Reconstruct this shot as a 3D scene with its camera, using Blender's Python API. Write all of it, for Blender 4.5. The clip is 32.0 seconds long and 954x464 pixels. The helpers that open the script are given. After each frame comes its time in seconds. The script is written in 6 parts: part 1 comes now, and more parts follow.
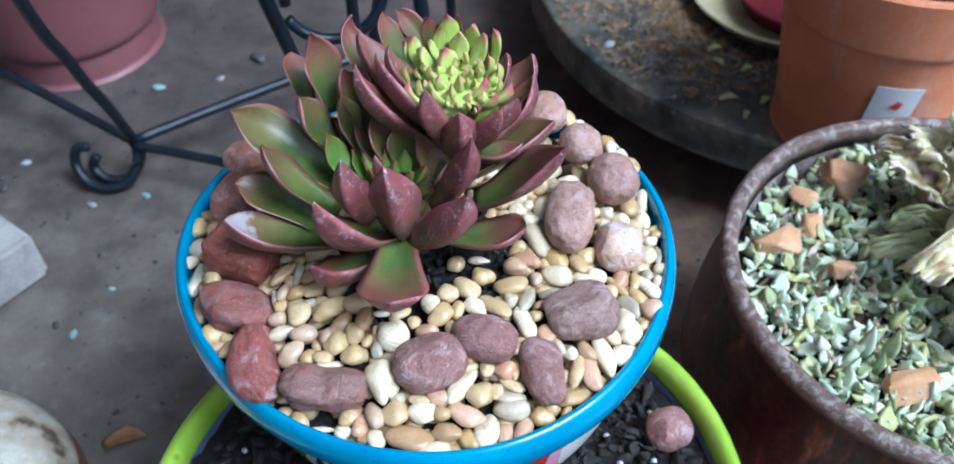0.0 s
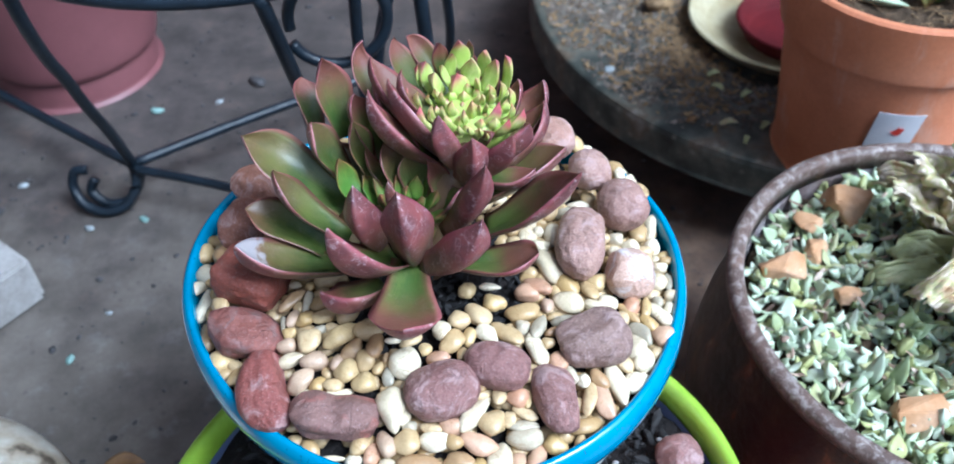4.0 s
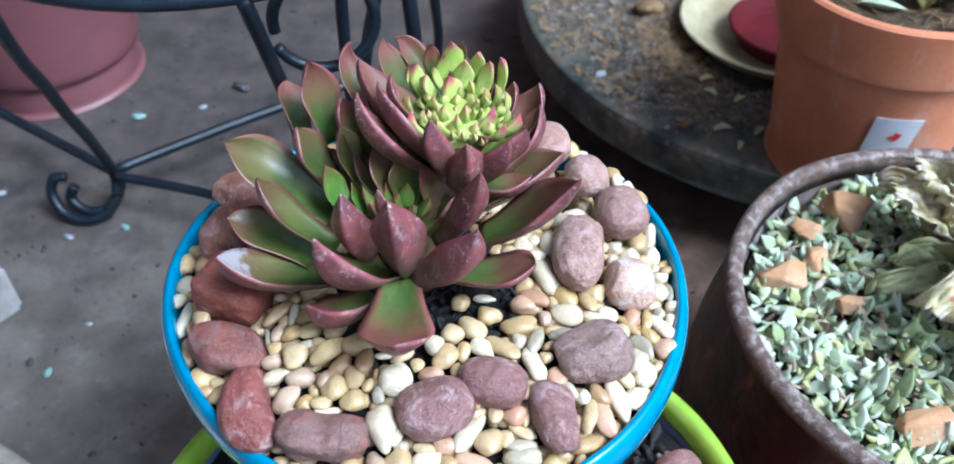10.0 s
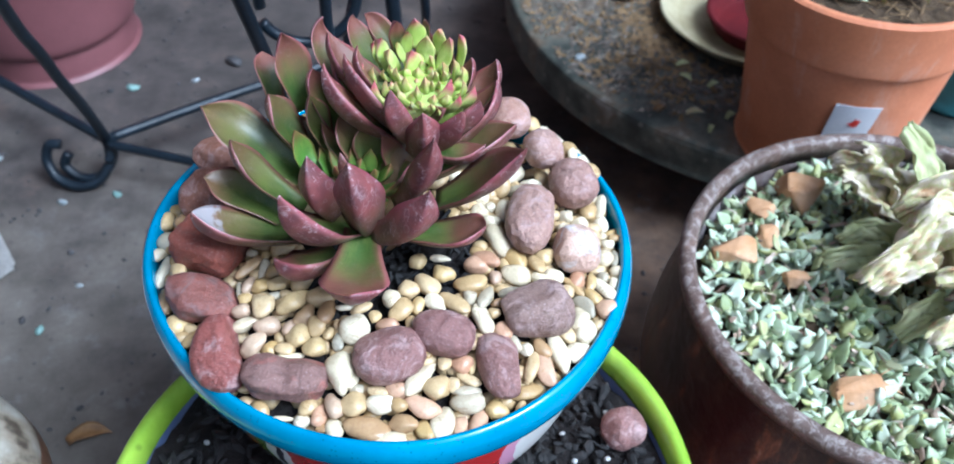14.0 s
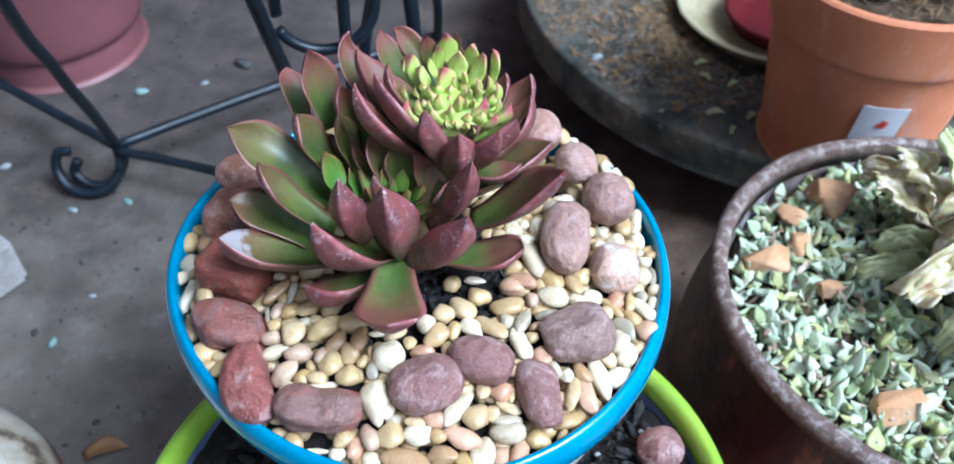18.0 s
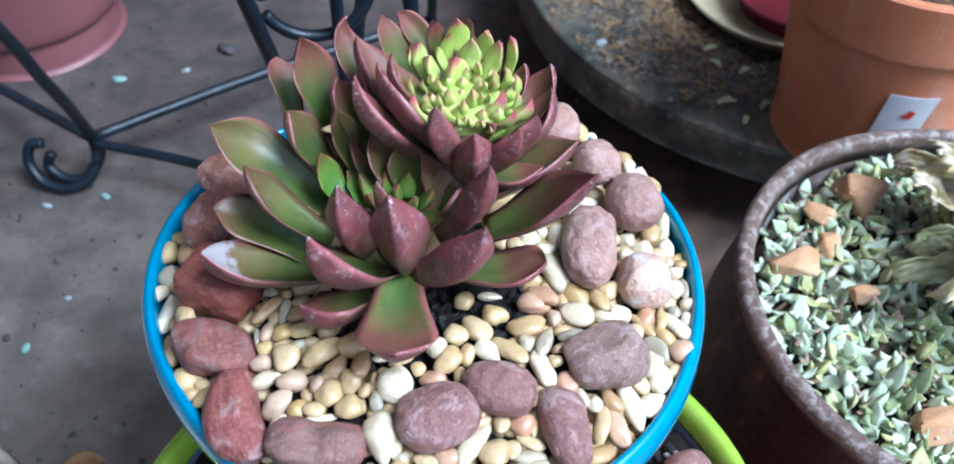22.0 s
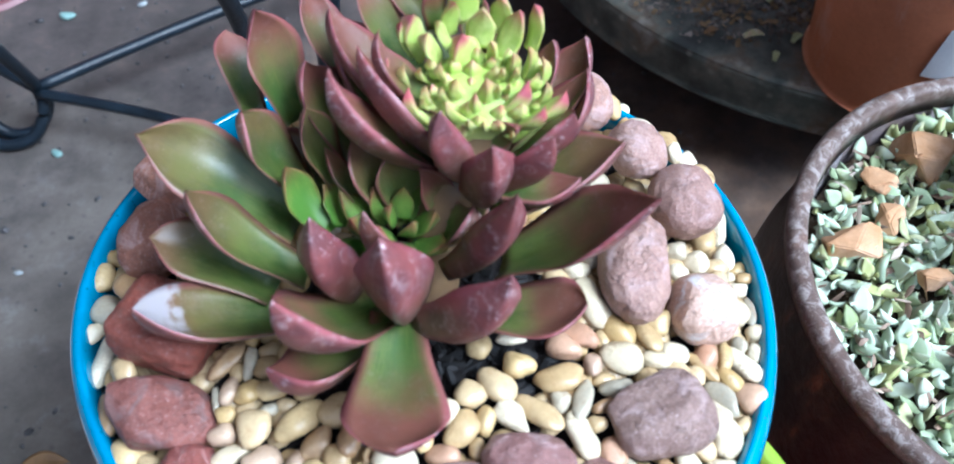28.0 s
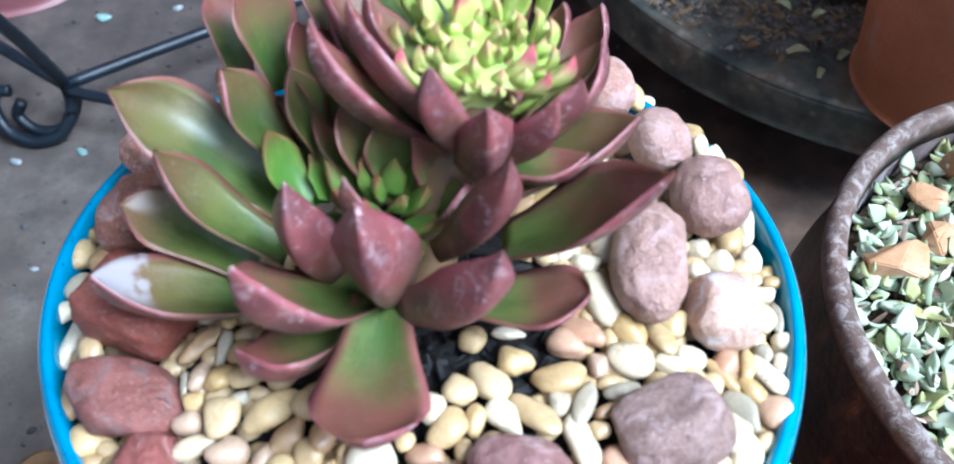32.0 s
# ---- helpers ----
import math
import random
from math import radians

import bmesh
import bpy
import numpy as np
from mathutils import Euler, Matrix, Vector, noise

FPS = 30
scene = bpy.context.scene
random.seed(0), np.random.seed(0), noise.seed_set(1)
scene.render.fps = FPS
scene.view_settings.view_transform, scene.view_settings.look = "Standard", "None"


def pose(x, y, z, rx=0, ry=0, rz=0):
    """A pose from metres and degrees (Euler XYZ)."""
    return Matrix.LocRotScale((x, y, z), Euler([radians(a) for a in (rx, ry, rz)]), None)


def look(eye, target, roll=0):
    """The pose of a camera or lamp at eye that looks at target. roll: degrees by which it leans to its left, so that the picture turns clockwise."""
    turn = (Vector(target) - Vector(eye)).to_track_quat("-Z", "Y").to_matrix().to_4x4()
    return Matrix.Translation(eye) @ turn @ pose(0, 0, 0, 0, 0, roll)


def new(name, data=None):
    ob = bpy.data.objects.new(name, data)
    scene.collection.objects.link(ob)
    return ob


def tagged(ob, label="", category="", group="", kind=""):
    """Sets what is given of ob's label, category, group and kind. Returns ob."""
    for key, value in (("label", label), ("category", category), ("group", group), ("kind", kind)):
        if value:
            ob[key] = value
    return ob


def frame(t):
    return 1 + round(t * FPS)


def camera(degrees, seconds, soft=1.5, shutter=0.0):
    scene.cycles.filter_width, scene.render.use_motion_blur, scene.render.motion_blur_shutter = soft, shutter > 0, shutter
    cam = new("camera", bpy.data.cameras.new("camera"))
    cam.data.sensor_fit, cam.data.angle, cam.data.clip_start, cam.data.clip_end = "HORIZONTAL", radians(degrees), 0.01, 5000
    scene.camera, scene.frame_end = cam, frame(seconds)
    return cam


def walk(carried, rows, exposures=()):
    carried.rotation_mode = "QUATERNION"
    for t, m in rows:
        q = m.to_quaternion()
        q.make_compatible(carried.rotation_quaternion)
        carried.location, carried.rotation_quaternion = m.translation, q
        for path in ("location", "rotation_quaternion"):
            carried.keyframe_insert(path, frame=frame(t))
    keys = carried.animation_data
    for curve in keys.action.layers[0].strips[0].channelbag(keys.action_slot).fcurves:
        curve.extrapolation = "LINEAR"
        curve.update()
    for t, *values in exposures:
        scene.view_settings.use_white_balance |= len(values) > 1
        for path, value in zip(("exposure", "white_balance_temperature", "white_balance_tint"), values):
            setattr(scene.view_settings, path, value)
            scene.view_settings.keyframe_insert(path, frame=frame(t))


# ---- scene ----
cam = camera(54.6, 32.0, soft=1.8)
PATH = [
    (0, (0.06, 0.058, 0.733), (0.05, 1.451, -0.702), -2.1),
    (0.5, (0.062, 0.06, 0.734), (0.051, 1.456, -0.698), -2.2),
    (1, (0.063, 0.063, 0.738), (0.049, 1.466, -0.688), -2.4),
    (1.5, (0.065, 0.06, 0.734), (0.053, 1.472, -0.683), -2.4),
    (2, (0.069, 0.062, 0.732), (0.055, 1.473, -0.685), -2.7),
    (2.5, (0.061, 0.059, 0.732), (0.05, 1.474, -0.681), -2.5),
    (3, (0.052, 0.064, 0.724), (0.046, 1.487, -0.681), -2.1),
    (3.5, (0.05, 0.061, 0.733), (0.054, 1.486, -0.671), -1.7),
    (5.5, (0.046, 0.063, 0.723), (0.063, 1.499, -0.668), -1.1),
    (6, (0.039, 0.063, 0.717), (0.059, 1.499, -0.675), -1.0),
    (6.5, (0.044, 0.068, 0.724), (0.07, 1.502, -0.669), -0.9),
    (7, (0.045, 0.066, 0.718), (0.073, 1.5, -0.677), -1.0),
    (7.5, (0.044, 0.066, 0.715), (0.072, 1.501, -0.677), -1.0),
    (8, (0.044, 0.065, 0.72), (0.075, 1.503, -0.67), -1.0),
    (8.5, (0.046, 0.064, 0.722), (0.076, 1.505, -0.665), -1.2),
    (9, (0.049, 0.069, 0.722), (0.081, 1.507, -0.668), -1.1),
    (9.5, (0.041, 0.073, 0.722), (0.076, 1.509, -0.669), -1.0),
    (10, (0.046, 0.077, 0.72), (0.088, 1.512, -0.672), -0.7),
    (10.5, (0.052, 0.078, 0.722), (0.096, 1.511, -0.672), -0.4),
    (11, (0.055, 0.071, 0.727), (0.099, 1.508, -0.664), -0.2),
    (11.5, (0.057, 0.067, 0.727), (0.103, 1.508, -0.659), 0.0),
    (12, (0.06, 0.067, 0.724), (0.108, 1.508, -0.662), 0.2),
    (12.5, (0.06, 0.065, 0.723), (0.107, 1.504, -0.665), 0.3),
    (13, (0.062, 0.061, 0.736), (0.11, 1.498, -0.655), 0.3),
    (13.5, (0.061, 0.047, 0.735), (0.11, 1.48, -0.659), 0.9),
    (14, (0.067, 0.043, 0.738), (0.111, 1.454, -0.678), 0.8),
    (14.5, (0.062, 0.048, 0.738), (0.103, 1.456, -0.682), 0.8),
    (16.5, (0.063, 0.055, 0.739), (0.103, 1.454, -0.69), 0.4),
    (17, (0.058, 0.057, 0.742), (0.096, 1.456, -0.687), 0.2),
    (17.5, (0.053, 0.064, 0.733), (0.093, 1.462, -0.696), 0.2),
    (18, (0.05, 0.066, 0.738), (0.091, 1.462, -0.694), 0.1),
    (18.5, (0.049, 0.068, 0.732), (0.093, 1.464, -0.7), 0.1),
    (19, (0.048, 0.075, 0.729), (0.094, 1.468, -0.706), 0.1),
    (19.5, (0.045, 0.073, 0.728), (0.094, 1.463, -0.709), 0.2),
    (20, (0.044, 0.079, 0.722), (0.098, 1.467, -0.717), 0.4),
    (20.5, (0.047, 0.088, 0.721), (0.106, 1.471, -0.723), 0.5),
    (21, (0.051, 0.09, 0.717), (0.112, 1.47, -0.729), 0.4),
    (21.5, (0.046, 0.098, 0.72), (0.109, 1.474, -0.73), 0.5),
    (22, (0.038, 0.111, 0.709), (0.109, 1.482, -0.746), 0.8),
    (22.5, (0.039, 0.128, 0.707), (0.113, 1.49, -0.756), 0.9),
    (23, (0.031, 0.132, 0.709), (0.111, 1.485, -0.761), 1.1),
    (23.5, (0.03, 0.136, 0.707), (0.108, 1.478, -0.773), 1.1),
    (24, (0.033, 0.151, 0.701), (0.108, 1.472, -0.799), 0.7),
    (24.5, (0.034, 0.154, 0.699), (0.107, 1.456, -0.818), 0.3),
    (26.5, (0.037, 0.167, 0.701), (0.116, 1.43, -0.848), 0.3),
    (27, (0.04, 0.18, 0.691), (0.125, 1.433, -0.866), 0.4),
    (27.5, (0.033, 0.199, 0.677), (0.123, 1.435, -0.893), 0.5),
    (28, (0.032, 0.208, 0.667), (0.127, 1.429, -0.914), 0.7),
    (28.5, (0.021, 0.211, 0.657), (0.12, 1.421, -0.932), 1.1),
    (29, (0.014, 0.221, 0.651), (0.126, 1.42, -0.945), 1.6),
    (29.5, (0.027, 0.219, 0.65), (0.148, 1.409, -0.954), 2.0),
    (30, (0.033, 0.221, 0.651), (0.153, 1.403, -0.957), 3.8),
    (30.5, (0.049, 0.225, 0.645), (0.153, 1.402, -0.969), 6.1),
    (31, (0.051, 0.233, 0.627), (0.092, 1.407, -0.991), 3.8),
    (31.5, (0.048, 0.22, 0.627), (0.06, 1.467, -0.937), 1.1),
    (32, (0.047, 0.212, 0.634), (0.055, 1.491, -0.903), -0.3),
]
EXPOSURE = (0.82, 4700, 3)
walk(cam, [(t, look(eye, target, roll)) for t, eye, target, roll in PATH], [(t, EXPOSURE[0] + more, *EXPOSURE[1:]) for t, more in ((0.0, -0.22), (1.0, -0.04), (21.0, -0.04), (22.0, 0.0), (23.0, 0.15), (24.0, 0.24), (26.5, 0.19), (28.0, 0.14), (29.0, 0.33), (30.0, 0.12), (31.0, -0.1), (32.0, 0.28))])
cam.data.dof.use_dof = True
cam.data.dof.focus_distance = 0.45
cam.data.dof.aperture_fstop = 12.0

# ---- light: an open patio in soft shade, the bright side behind the camera to its right ----
SUN_ELEV, SUN_ROT = 52.0, 121.0
world = bpy.data.worlds.new("world")
scene.world = world
world.use_nodes = True
wn = world.node_tree
sky = wn.nodes.new("ShaderNodeTexSky")
sky.sky_type = "NISHITA"
sky.sun_disc = False
sky.sun_elevation = radians(SUN_ELEV)
sky.sun_rotation = radians(SUN_ROT)
sky.dust_density = 7.0
sky.air_density = 0.75
wn.links.new(sky.outputs["Color"], wn.nodes["Background"].inputs["Color"])
wn.nodes["Background"].inputs["Strength"].default_value = 0.112
sun_data = bpy.data.lights.new("sun", "SUN")
sun_data.energy, sun_data.angle, sun_data.color = 3.1, radians(26), (1.0, 0.97, 0.93)
sun = new("sun", sun_data)
az = radians(SUN_ROT)
sun_dir = Vector((math.sin(az) * math.cos(radians(SUN_ELEV)), math.cos(az) * math.cos(radians(SUN_ELEV)), math.sin(radians(SUN_ELEV))))
sun.matrix_world = look(sun_dir * 5, (0, 0, 0))

# ---- materials ----
def shader(name, rough=0.6, metal=0.0, spec=0.5, coat=0.0):
    m = bpy.data.materials.new(name)
    m.use_nodes = True
    b = m.node_tree.nodes["Principled BSDF"]
    b.inputs["Roughness"].default_value = rough
    b.inputs["Metallic"].default_value = metal
    b.inputs["Specular IOR Level"].default_value = spec
    b.inputs["Coat Weight"].default_value = coat
    b.inputs["Coat Roughness"].default_value = 0.08
    return m, m.node_tree, b


def node(nt, kind, **values):
    n = nt.nodes.new(kind)
    for k, v in values.items():
        n.inputs[k.replace("_", " ")].default_value = v
    return n


def ramp(nt, fac, stops, hard=False):
    r = nt.nodes.new("ShaderNodeValToRGB")
    if hard:
        r.color_ramp.interpolation = "CONSTANT"
    e = r.color_ramp.elements
    while len(e) < len(stops):
        e.new(0.5)
    for el, (p, c) in zip(e, stops):
        el.position, el.color = p, (*c, 1) if len(c) == 3 else c
    nt.links.new(fac, r.inputs["Fac"])
    return r.outputs["Color"]


def calc(nt, op, a, b=None, c=None, clamp=False):
    n = nt.nodes.new("ShaderNodeMath")
    n.operation, n.use_clamp = op, clamp
    for i, v in enumerate((a, b, c)):
        if v is None:
            continue
        if isinstance(v, (int, float)):
            n.inputs[i].default_value = v
        else:
            nt.links.new(v, n.inputs[i])
    return n.outputs[0]


def smooth(nt, v, lo, hi):
    n = nt.nodes.new("ShaderNodeMapRange")
    n.interpolation_type = "SMOOTHSTEP"
    n.inputs["From Min"].default_value, n.inputs["From Max"].default_value = lo, hi
    nt.links.new(v, n.inputs["Value"])
    return n.outputs["Result"]


def mix(nt, fac, a, b, blend="MIX"):
    n = nt.nodes.new("ShaderNodeMix")
    n.data_type, n.blend_type = "RGBA", blend
    for sock, v in ((n.inputs[0], fac), (n.inputs[6], a), (n.inputs[7], b)):
        if isinstance(v, (int, float)):
            sock.default_value = v
        elif isinstance(v, tuple):
            sock.default_value = (*v, 1)
        else:
            nt.links.new(v, sock)
    return n.outputs[2]


def coords(nt, which="Object"):
    return nt.nodes.new("ShaderNodeTexCoord").outputs[which]


def grain(nt, scale, detail=4.0, rough=0.55, vec=None, dist=0.0):
    n = node(nt, "ShaderNodeTexNoise", Scale=scale, Detail=detail, Roughness=rough, Distortion=dist)
    nt.links.new(vec if vec is not None else coords(nt), n.inputs["Vector"])
    return n.outputs["Fac"]


def cells(nt, scale, vec=None, feature="F1"):
    n = node(nt, "ShaderNodeTexVoronoi", Scale=scale)
    n.feature = feature
    nt.links.new(vec if vec is not None else coords(nt), n.inputs["Vector"])
    return n


def relief(nt, b, height, strength, distance=0.001):
    n = node(nt, "ShaderNodeBump", Strength=strength, Distance=distance)
    nt.links.new(height, n.inputs["Height"])
    nt.links.new(n.outputs["Normal"], b.inputs["Normal"])


def paint(nt, b, col):
    nt.links.new(col, b.inputs["Base Color"])


def two_tone(name, stops, scale, fine, rough=0.7, bump=0.3, bump_d=0.001, coat=0.0, spec=0.5, speck=None, fine_amt=0.25):
    """A surface with broad variation in colour, fine grain and relief."""
    m, nt, b = shader(name, rough, coat=coat, spec=spec)
    col = ramp(nt, grain(nt, scale, 5), stops)
    g = grain(nt, fine, 4, 0.65)
    col = mix(nt, fine_amt, col, ramp(nt, g, [(0.3, (0.25, 0.25, 0.25)), (0.7, (1, 1, 1))]), "MULTIPLY")
    if speck:
        v = cells(nt, speck[0]).outputs["Distance"]
        col = mix(nt, calc(nt, "MULTIPLY", smooth(nt, v, 0.22, 0.05), speck[2]), col, speck[1])
    paint(nt, b, col)
    relief(nt, b, g, bump, bump_d)
    return m


BRICK_RED = two_tone("red_brick", [(0.3, (0.13, 0.055, 0.04)), (0.7, (0.24, 0.1, 0.07))], 9.0, 240.0, 0.85, 0.5)
MORTAR = two_tone("brick_mortar", [(0.3, (0.13, 0.11, 0.1)), (0.7, (0.22, 0.19, 0.17))], 30.0, 300.0, 0.9, 0.5)
BLUE = two_tone("turquoise_blue_glaze", [(0.3, (0.010, 0.165, 0.31)), (0.7, (0.02, 0.235, 0.40))], 22.0, 120.0, 0.16, 0.06, 0.0006, coat=0.35, speck=(260.0, (0.02, 0.04, 0.05), 0.6), fine_amt=0.12)
LIME = two_tone("lime_green_glaze", [(0.3, (0.2, 0.34, 0.02)), (0.7, (0.34, 0.5, 0.05))], 26.0, 140.0, 0.2, 0.08, 0.0006, coat=0.3, speck=(70.0, (0.1, 0.16, 0.02), 0.5), fine_amt=0.15)
SLIP_BLUE = two_tone("slate_blue_inner_glaze", [(0.3, (0.07, 0.1, 0.2)), (0.7, (0.14, 0.18, 0.3))], 30.0, 200.0, 0.5, 0.2)
SOIL = two_tone("dark_potting_soil", [(0.3, (0.006, 0.005, 0.005)), (0.7, (0.024, 0.019, 0.017))], 90.0, 420.0, 0.95, 1.0, 0.003, spec=0.25)
DRY_SOIL = two_tone("dry_brown_soil", [(0.3, (0.028, 0.019, 0.011)), (0.7, (0.125, 0.085, 0.05))], 70.0, 320.0, 0.95, 1.0, 0.003, spec=0.2)
BARK = two_tone("bark_chip", [(0.3, (0.004, 0.0035, 0.0035)), (0.62, (0.012, 0.01, 0.009)), (0.75, (0.045, 0.034, 0.027))], 120.0, 500.0, 0.8, 0.6)
PERLITE = two_tone("white_perlite", [(0.3, (0.28, 0.28, 0.27)), (0.7, (0.46, 0.46, 0.44))], 200.0, 700.0, 0.8, 0.5)
PINK = two_tone("pink_plastic", [(0.3, (0.13, 0.048, 0.052)), (0.7, (0.175, 0.066, 0.07))], 9.0, 160.0, 0.5, 0.05, 0.0005, fine_amt=0.12)
IRON = two_tone("black_painted_iron", [(0.3, (0.004, 0.007, 0.011)), (0.7, (0.011, 0.018, 0.027))], 40.0, 300.0, 0.36, 0.4, 0.001, spec=0.35)
SLATE = two_tone("grey_green_stone_table", [(0.34, (0.016, 0.018, 0.015)), (0.46, (0.055, 0.06, 0.048)), (0.54, (0.1, 0.096, 0.074)), (0.6, (0.11, 0.08, 0.05)), (0.68, (0.2, 0.175, 0.145))], 26.0, 150.0, 0.6, 0.5, 0.0012, speck=(45.0, (0.2, 0.18, 0.14), 0.6), fine_amt=0.5)
GRIT = two_tone("loose_grey_grit", [(0.3, (0.05, 0.04, 0.03)), (0.5, (0.14, 0.11, 0.085)), (0.7, (0.3, 0.25, 0.21))], 90.0, 260.0, 0.9, 0.6)
LEAF_LITTER = two_tone("tan_leaf_litter", [(0.3, (0.09, 0.052, 0.02)), (0.7, (0.27, 0.175, 0.08))], 60.0, 260.0, 0.8, 0.6)
PLATE = two_tone("cream_plastic_saucer", [(0.3, (0.24, 0.19, 0.09)), (0.5, (0.36, 0.31, 0.18)), (0.7, (0.46, 0.41, 0.27))], 22.0, 160.0, 0.5, 0.1, speck=(22.0, (0.25, 0.19, 0.1), 0.5))
RED_PLASTIC = two_tone("dark_red_saucer", [(0.3, (0.065, 0.006, 0.009)), (0.7, (0.1, 0.008, 0.01))], 20.0, 160.0, 0.7, 0.1, spec=0.15)
TEAL = two_tone("teal_glaze", [(0.3, (0.03, 0.12, 0.14)), (0.7, (0.06, 0.2, 0.22))], 14.0, 160.0, 0.4, 0.1)
BLOCK = two_tone("grey_concrete_block", [(0.3, (0.2, 0.185, 0.17)), (0.7, (0.4, 0.38, 0.36))], 24.0, 240.0, 0.85, 0.6, 0.002)
CREAM = two_tone("weathered_cream_ceramic", [(0.34, (0.06, 0.045, 0.03)), (0.42, (0.26, 0.22, 0.16)), (0.62, (0.42, 0.4, 0.34))], 30.0, 190.0, 0.5, 0.3)
UMBER = two_tone("brown_glazed_ceramic", [(0.3, (0.06, 0.028, 0.014)), (0.7, (0.18, 0.09, 0.045))], 20.0, 200.0, 0.35, 0.2, coat=0.2)
TAG = two_tone("white_paper_tag", [(0.3, (0.62, 0.63, 0.66)), (0.7, (0.72, 0.73, 0.75))], 40.0, 300.0, 0.6, 0.1, fine_amt=0.08)
RED_INK = two_tone("red_ink", [(0.3, (0.5, 0.03, 0.02)), (0.7, (0.6, 0.05, 0.03))], 60.0, 300.0, 0.6, 0.05, fine_amt=0.08)
CHIP_GREEN = two_tone("pale_green_chip", [(0.3, (0.14, 0.24, 0.22)), (0.7, (0.26, 0.38, 0.34))], 90.0, 400.0, 0.5, 0.2)
CHIP_WHITE = two_tone("white_chip", [(0.3, (0.22, 0.25, 0.26)), (0.7, (0.34, 0.36, 0.36))], 90.0, 400.0, 0.6, 0.2)
CHIP_DARK = two_tone("dark_debris", [(0.3, (0.03, 0.028, 0.03)), (0.7, (0.07, 0.065, 0.065))], 90.0, 400.0, 0.7, 0.3)
SHARD = two_tone("terracotta_shard", [(0.3, (0.42, 0.21, 0.08)), (0.5, (0.52, 0.3, 0.15)), (0.7, (0.58, 0.38, 0.24))], 50.0, 320.0, 0.85, 0.4)
DEAD = two_tone("dry_withered_leaf", [(0.32, (0.34, 0.2, 0.09)), (0.4, (0.54, 0.41, 0.24)), (0.47, (0.46, 0.45, 0.2)), (0.55, (0.62, 0.52, 0.38)), (0.66, (0.7, 0.62, 0.5))], 95.0, 300.0, 0.7, 0.6, 0.0016)
DEAD_GREEN = two_tone("yellow_green_withering_leaf", [(0.3, (0.33, 0.35, 0.14)), (0.6, (0.48, 0.49, 0.25)), (0.8, (0.58, 0.5, 0.32))], 40.0, 200.0, 0.5, 0.3)
FALLEN = two_tone("orange_brown_fallen_leaf", [(0.3, (0.14, 0.07, 0.02)), (0.7, (0.24, 0.13, 0.045))], 50.0, 240.0, 0.6, 0.3)


def clay_skin():
    """Terracotta with broad firing tones, vertical lime bloom and scuffs."""
    m, nt, b = shader("terracotta_clay", 0.72)
    pos = coords(nt)
    col = ramp(nt, grain(nt, 13, 5), [(0.3, (0.44, 0.15, 0.062)), (0.55, (0.55, 0.205, 0.092)), (0.75, (0.62, 0.265, 0.14))])
    drip = nt.nodes.new("ShaderNodeMapping")
    drip.inputs["Scale"].default_value = (1, 1, 0.25)
    nt.links.new(pos, drip.inputs["Vector"])
    bloom = smooth(nt, grain(nt, 34, 7, 0.7, drip.outputs["Vector"], 0.4), 0.5, 0.72)
    col = mix(nt, calc(nt, "MULTIPLY", bloom, 0.55), col, (0.6, 0.43, 0.34))
    g = grain(nt, 260, 5, 0.65)
    col = mix(nt, 0.25, col, ramp(nt, g, [(0.3, (0.4, 0.4, 0.4)), (0.7, (1, 1, 1))]), "MULTIPLY")
    paint(nt, b, col)
    relief(nt, b, g, 0.2, 0.0006)
    return m


TERRA = clay_skin()


def glaze_brown():
    """Dark brown glaze, run and crusted, with pale mineral bloom on the lip."""
    m, nt, b = shader("dark_brown_run_glaze", 0.36, spec=0.3, coat=0.05)
    pos = coords(nt)
    stretched = nt.nodes.new("ShaderNodeMapping")
    stretched.inputs["Scale"].default_value = (1, 1, 0.3)
    nt.links.new(pos, stretched.inputs["Vector"])
    v = stretched.outputs["Vector"]
    col = ramp(nt, grain(nt, 40, 7, 0.68, v), [(0.38, (0.005, 0.004, 0.004)), (0.5, (0.014, 0.009, 0.007)), (0.57, (0.04, 0.022, 0.013)), (0.63, (0.12, 0.045, 0.02)), (0.7, (0.22, 0.17, 0.11))])
    z = nt.nodes.new("ShaderNodeSeparateXYZ")
    nt.links.new(pos, z.inputs[0])
    lip = calc(nt, "MULTIPLY", smooth(nt, z.outputs["Z"], 0.247, 0.2585), smooth(nt, grain(nt, 150, 7, 0.75, dist=0.6), 0.46, 0.62))
    col = mix(nt, calc(nt, "MULTIPLY", smooth(nt, z.outputs["Z"], 0.245, 0.255), 0.7), col, (0.15, 0.1, 0.08))
    col = mix(nt, calc(nt, "MULTIPLY", lip, 0.6), col, (0.42, 0.37, 0.34))
    paint(nt, b, col)
    nt.links.new(calc(nt, "MULTIPLY_ADD", lip, 0.25, 0.34), b.inputs["Roughness"])
    relief(nt, b, grain(nt, 110, 7, 0.7), 0.7, 0.0022)
    return m


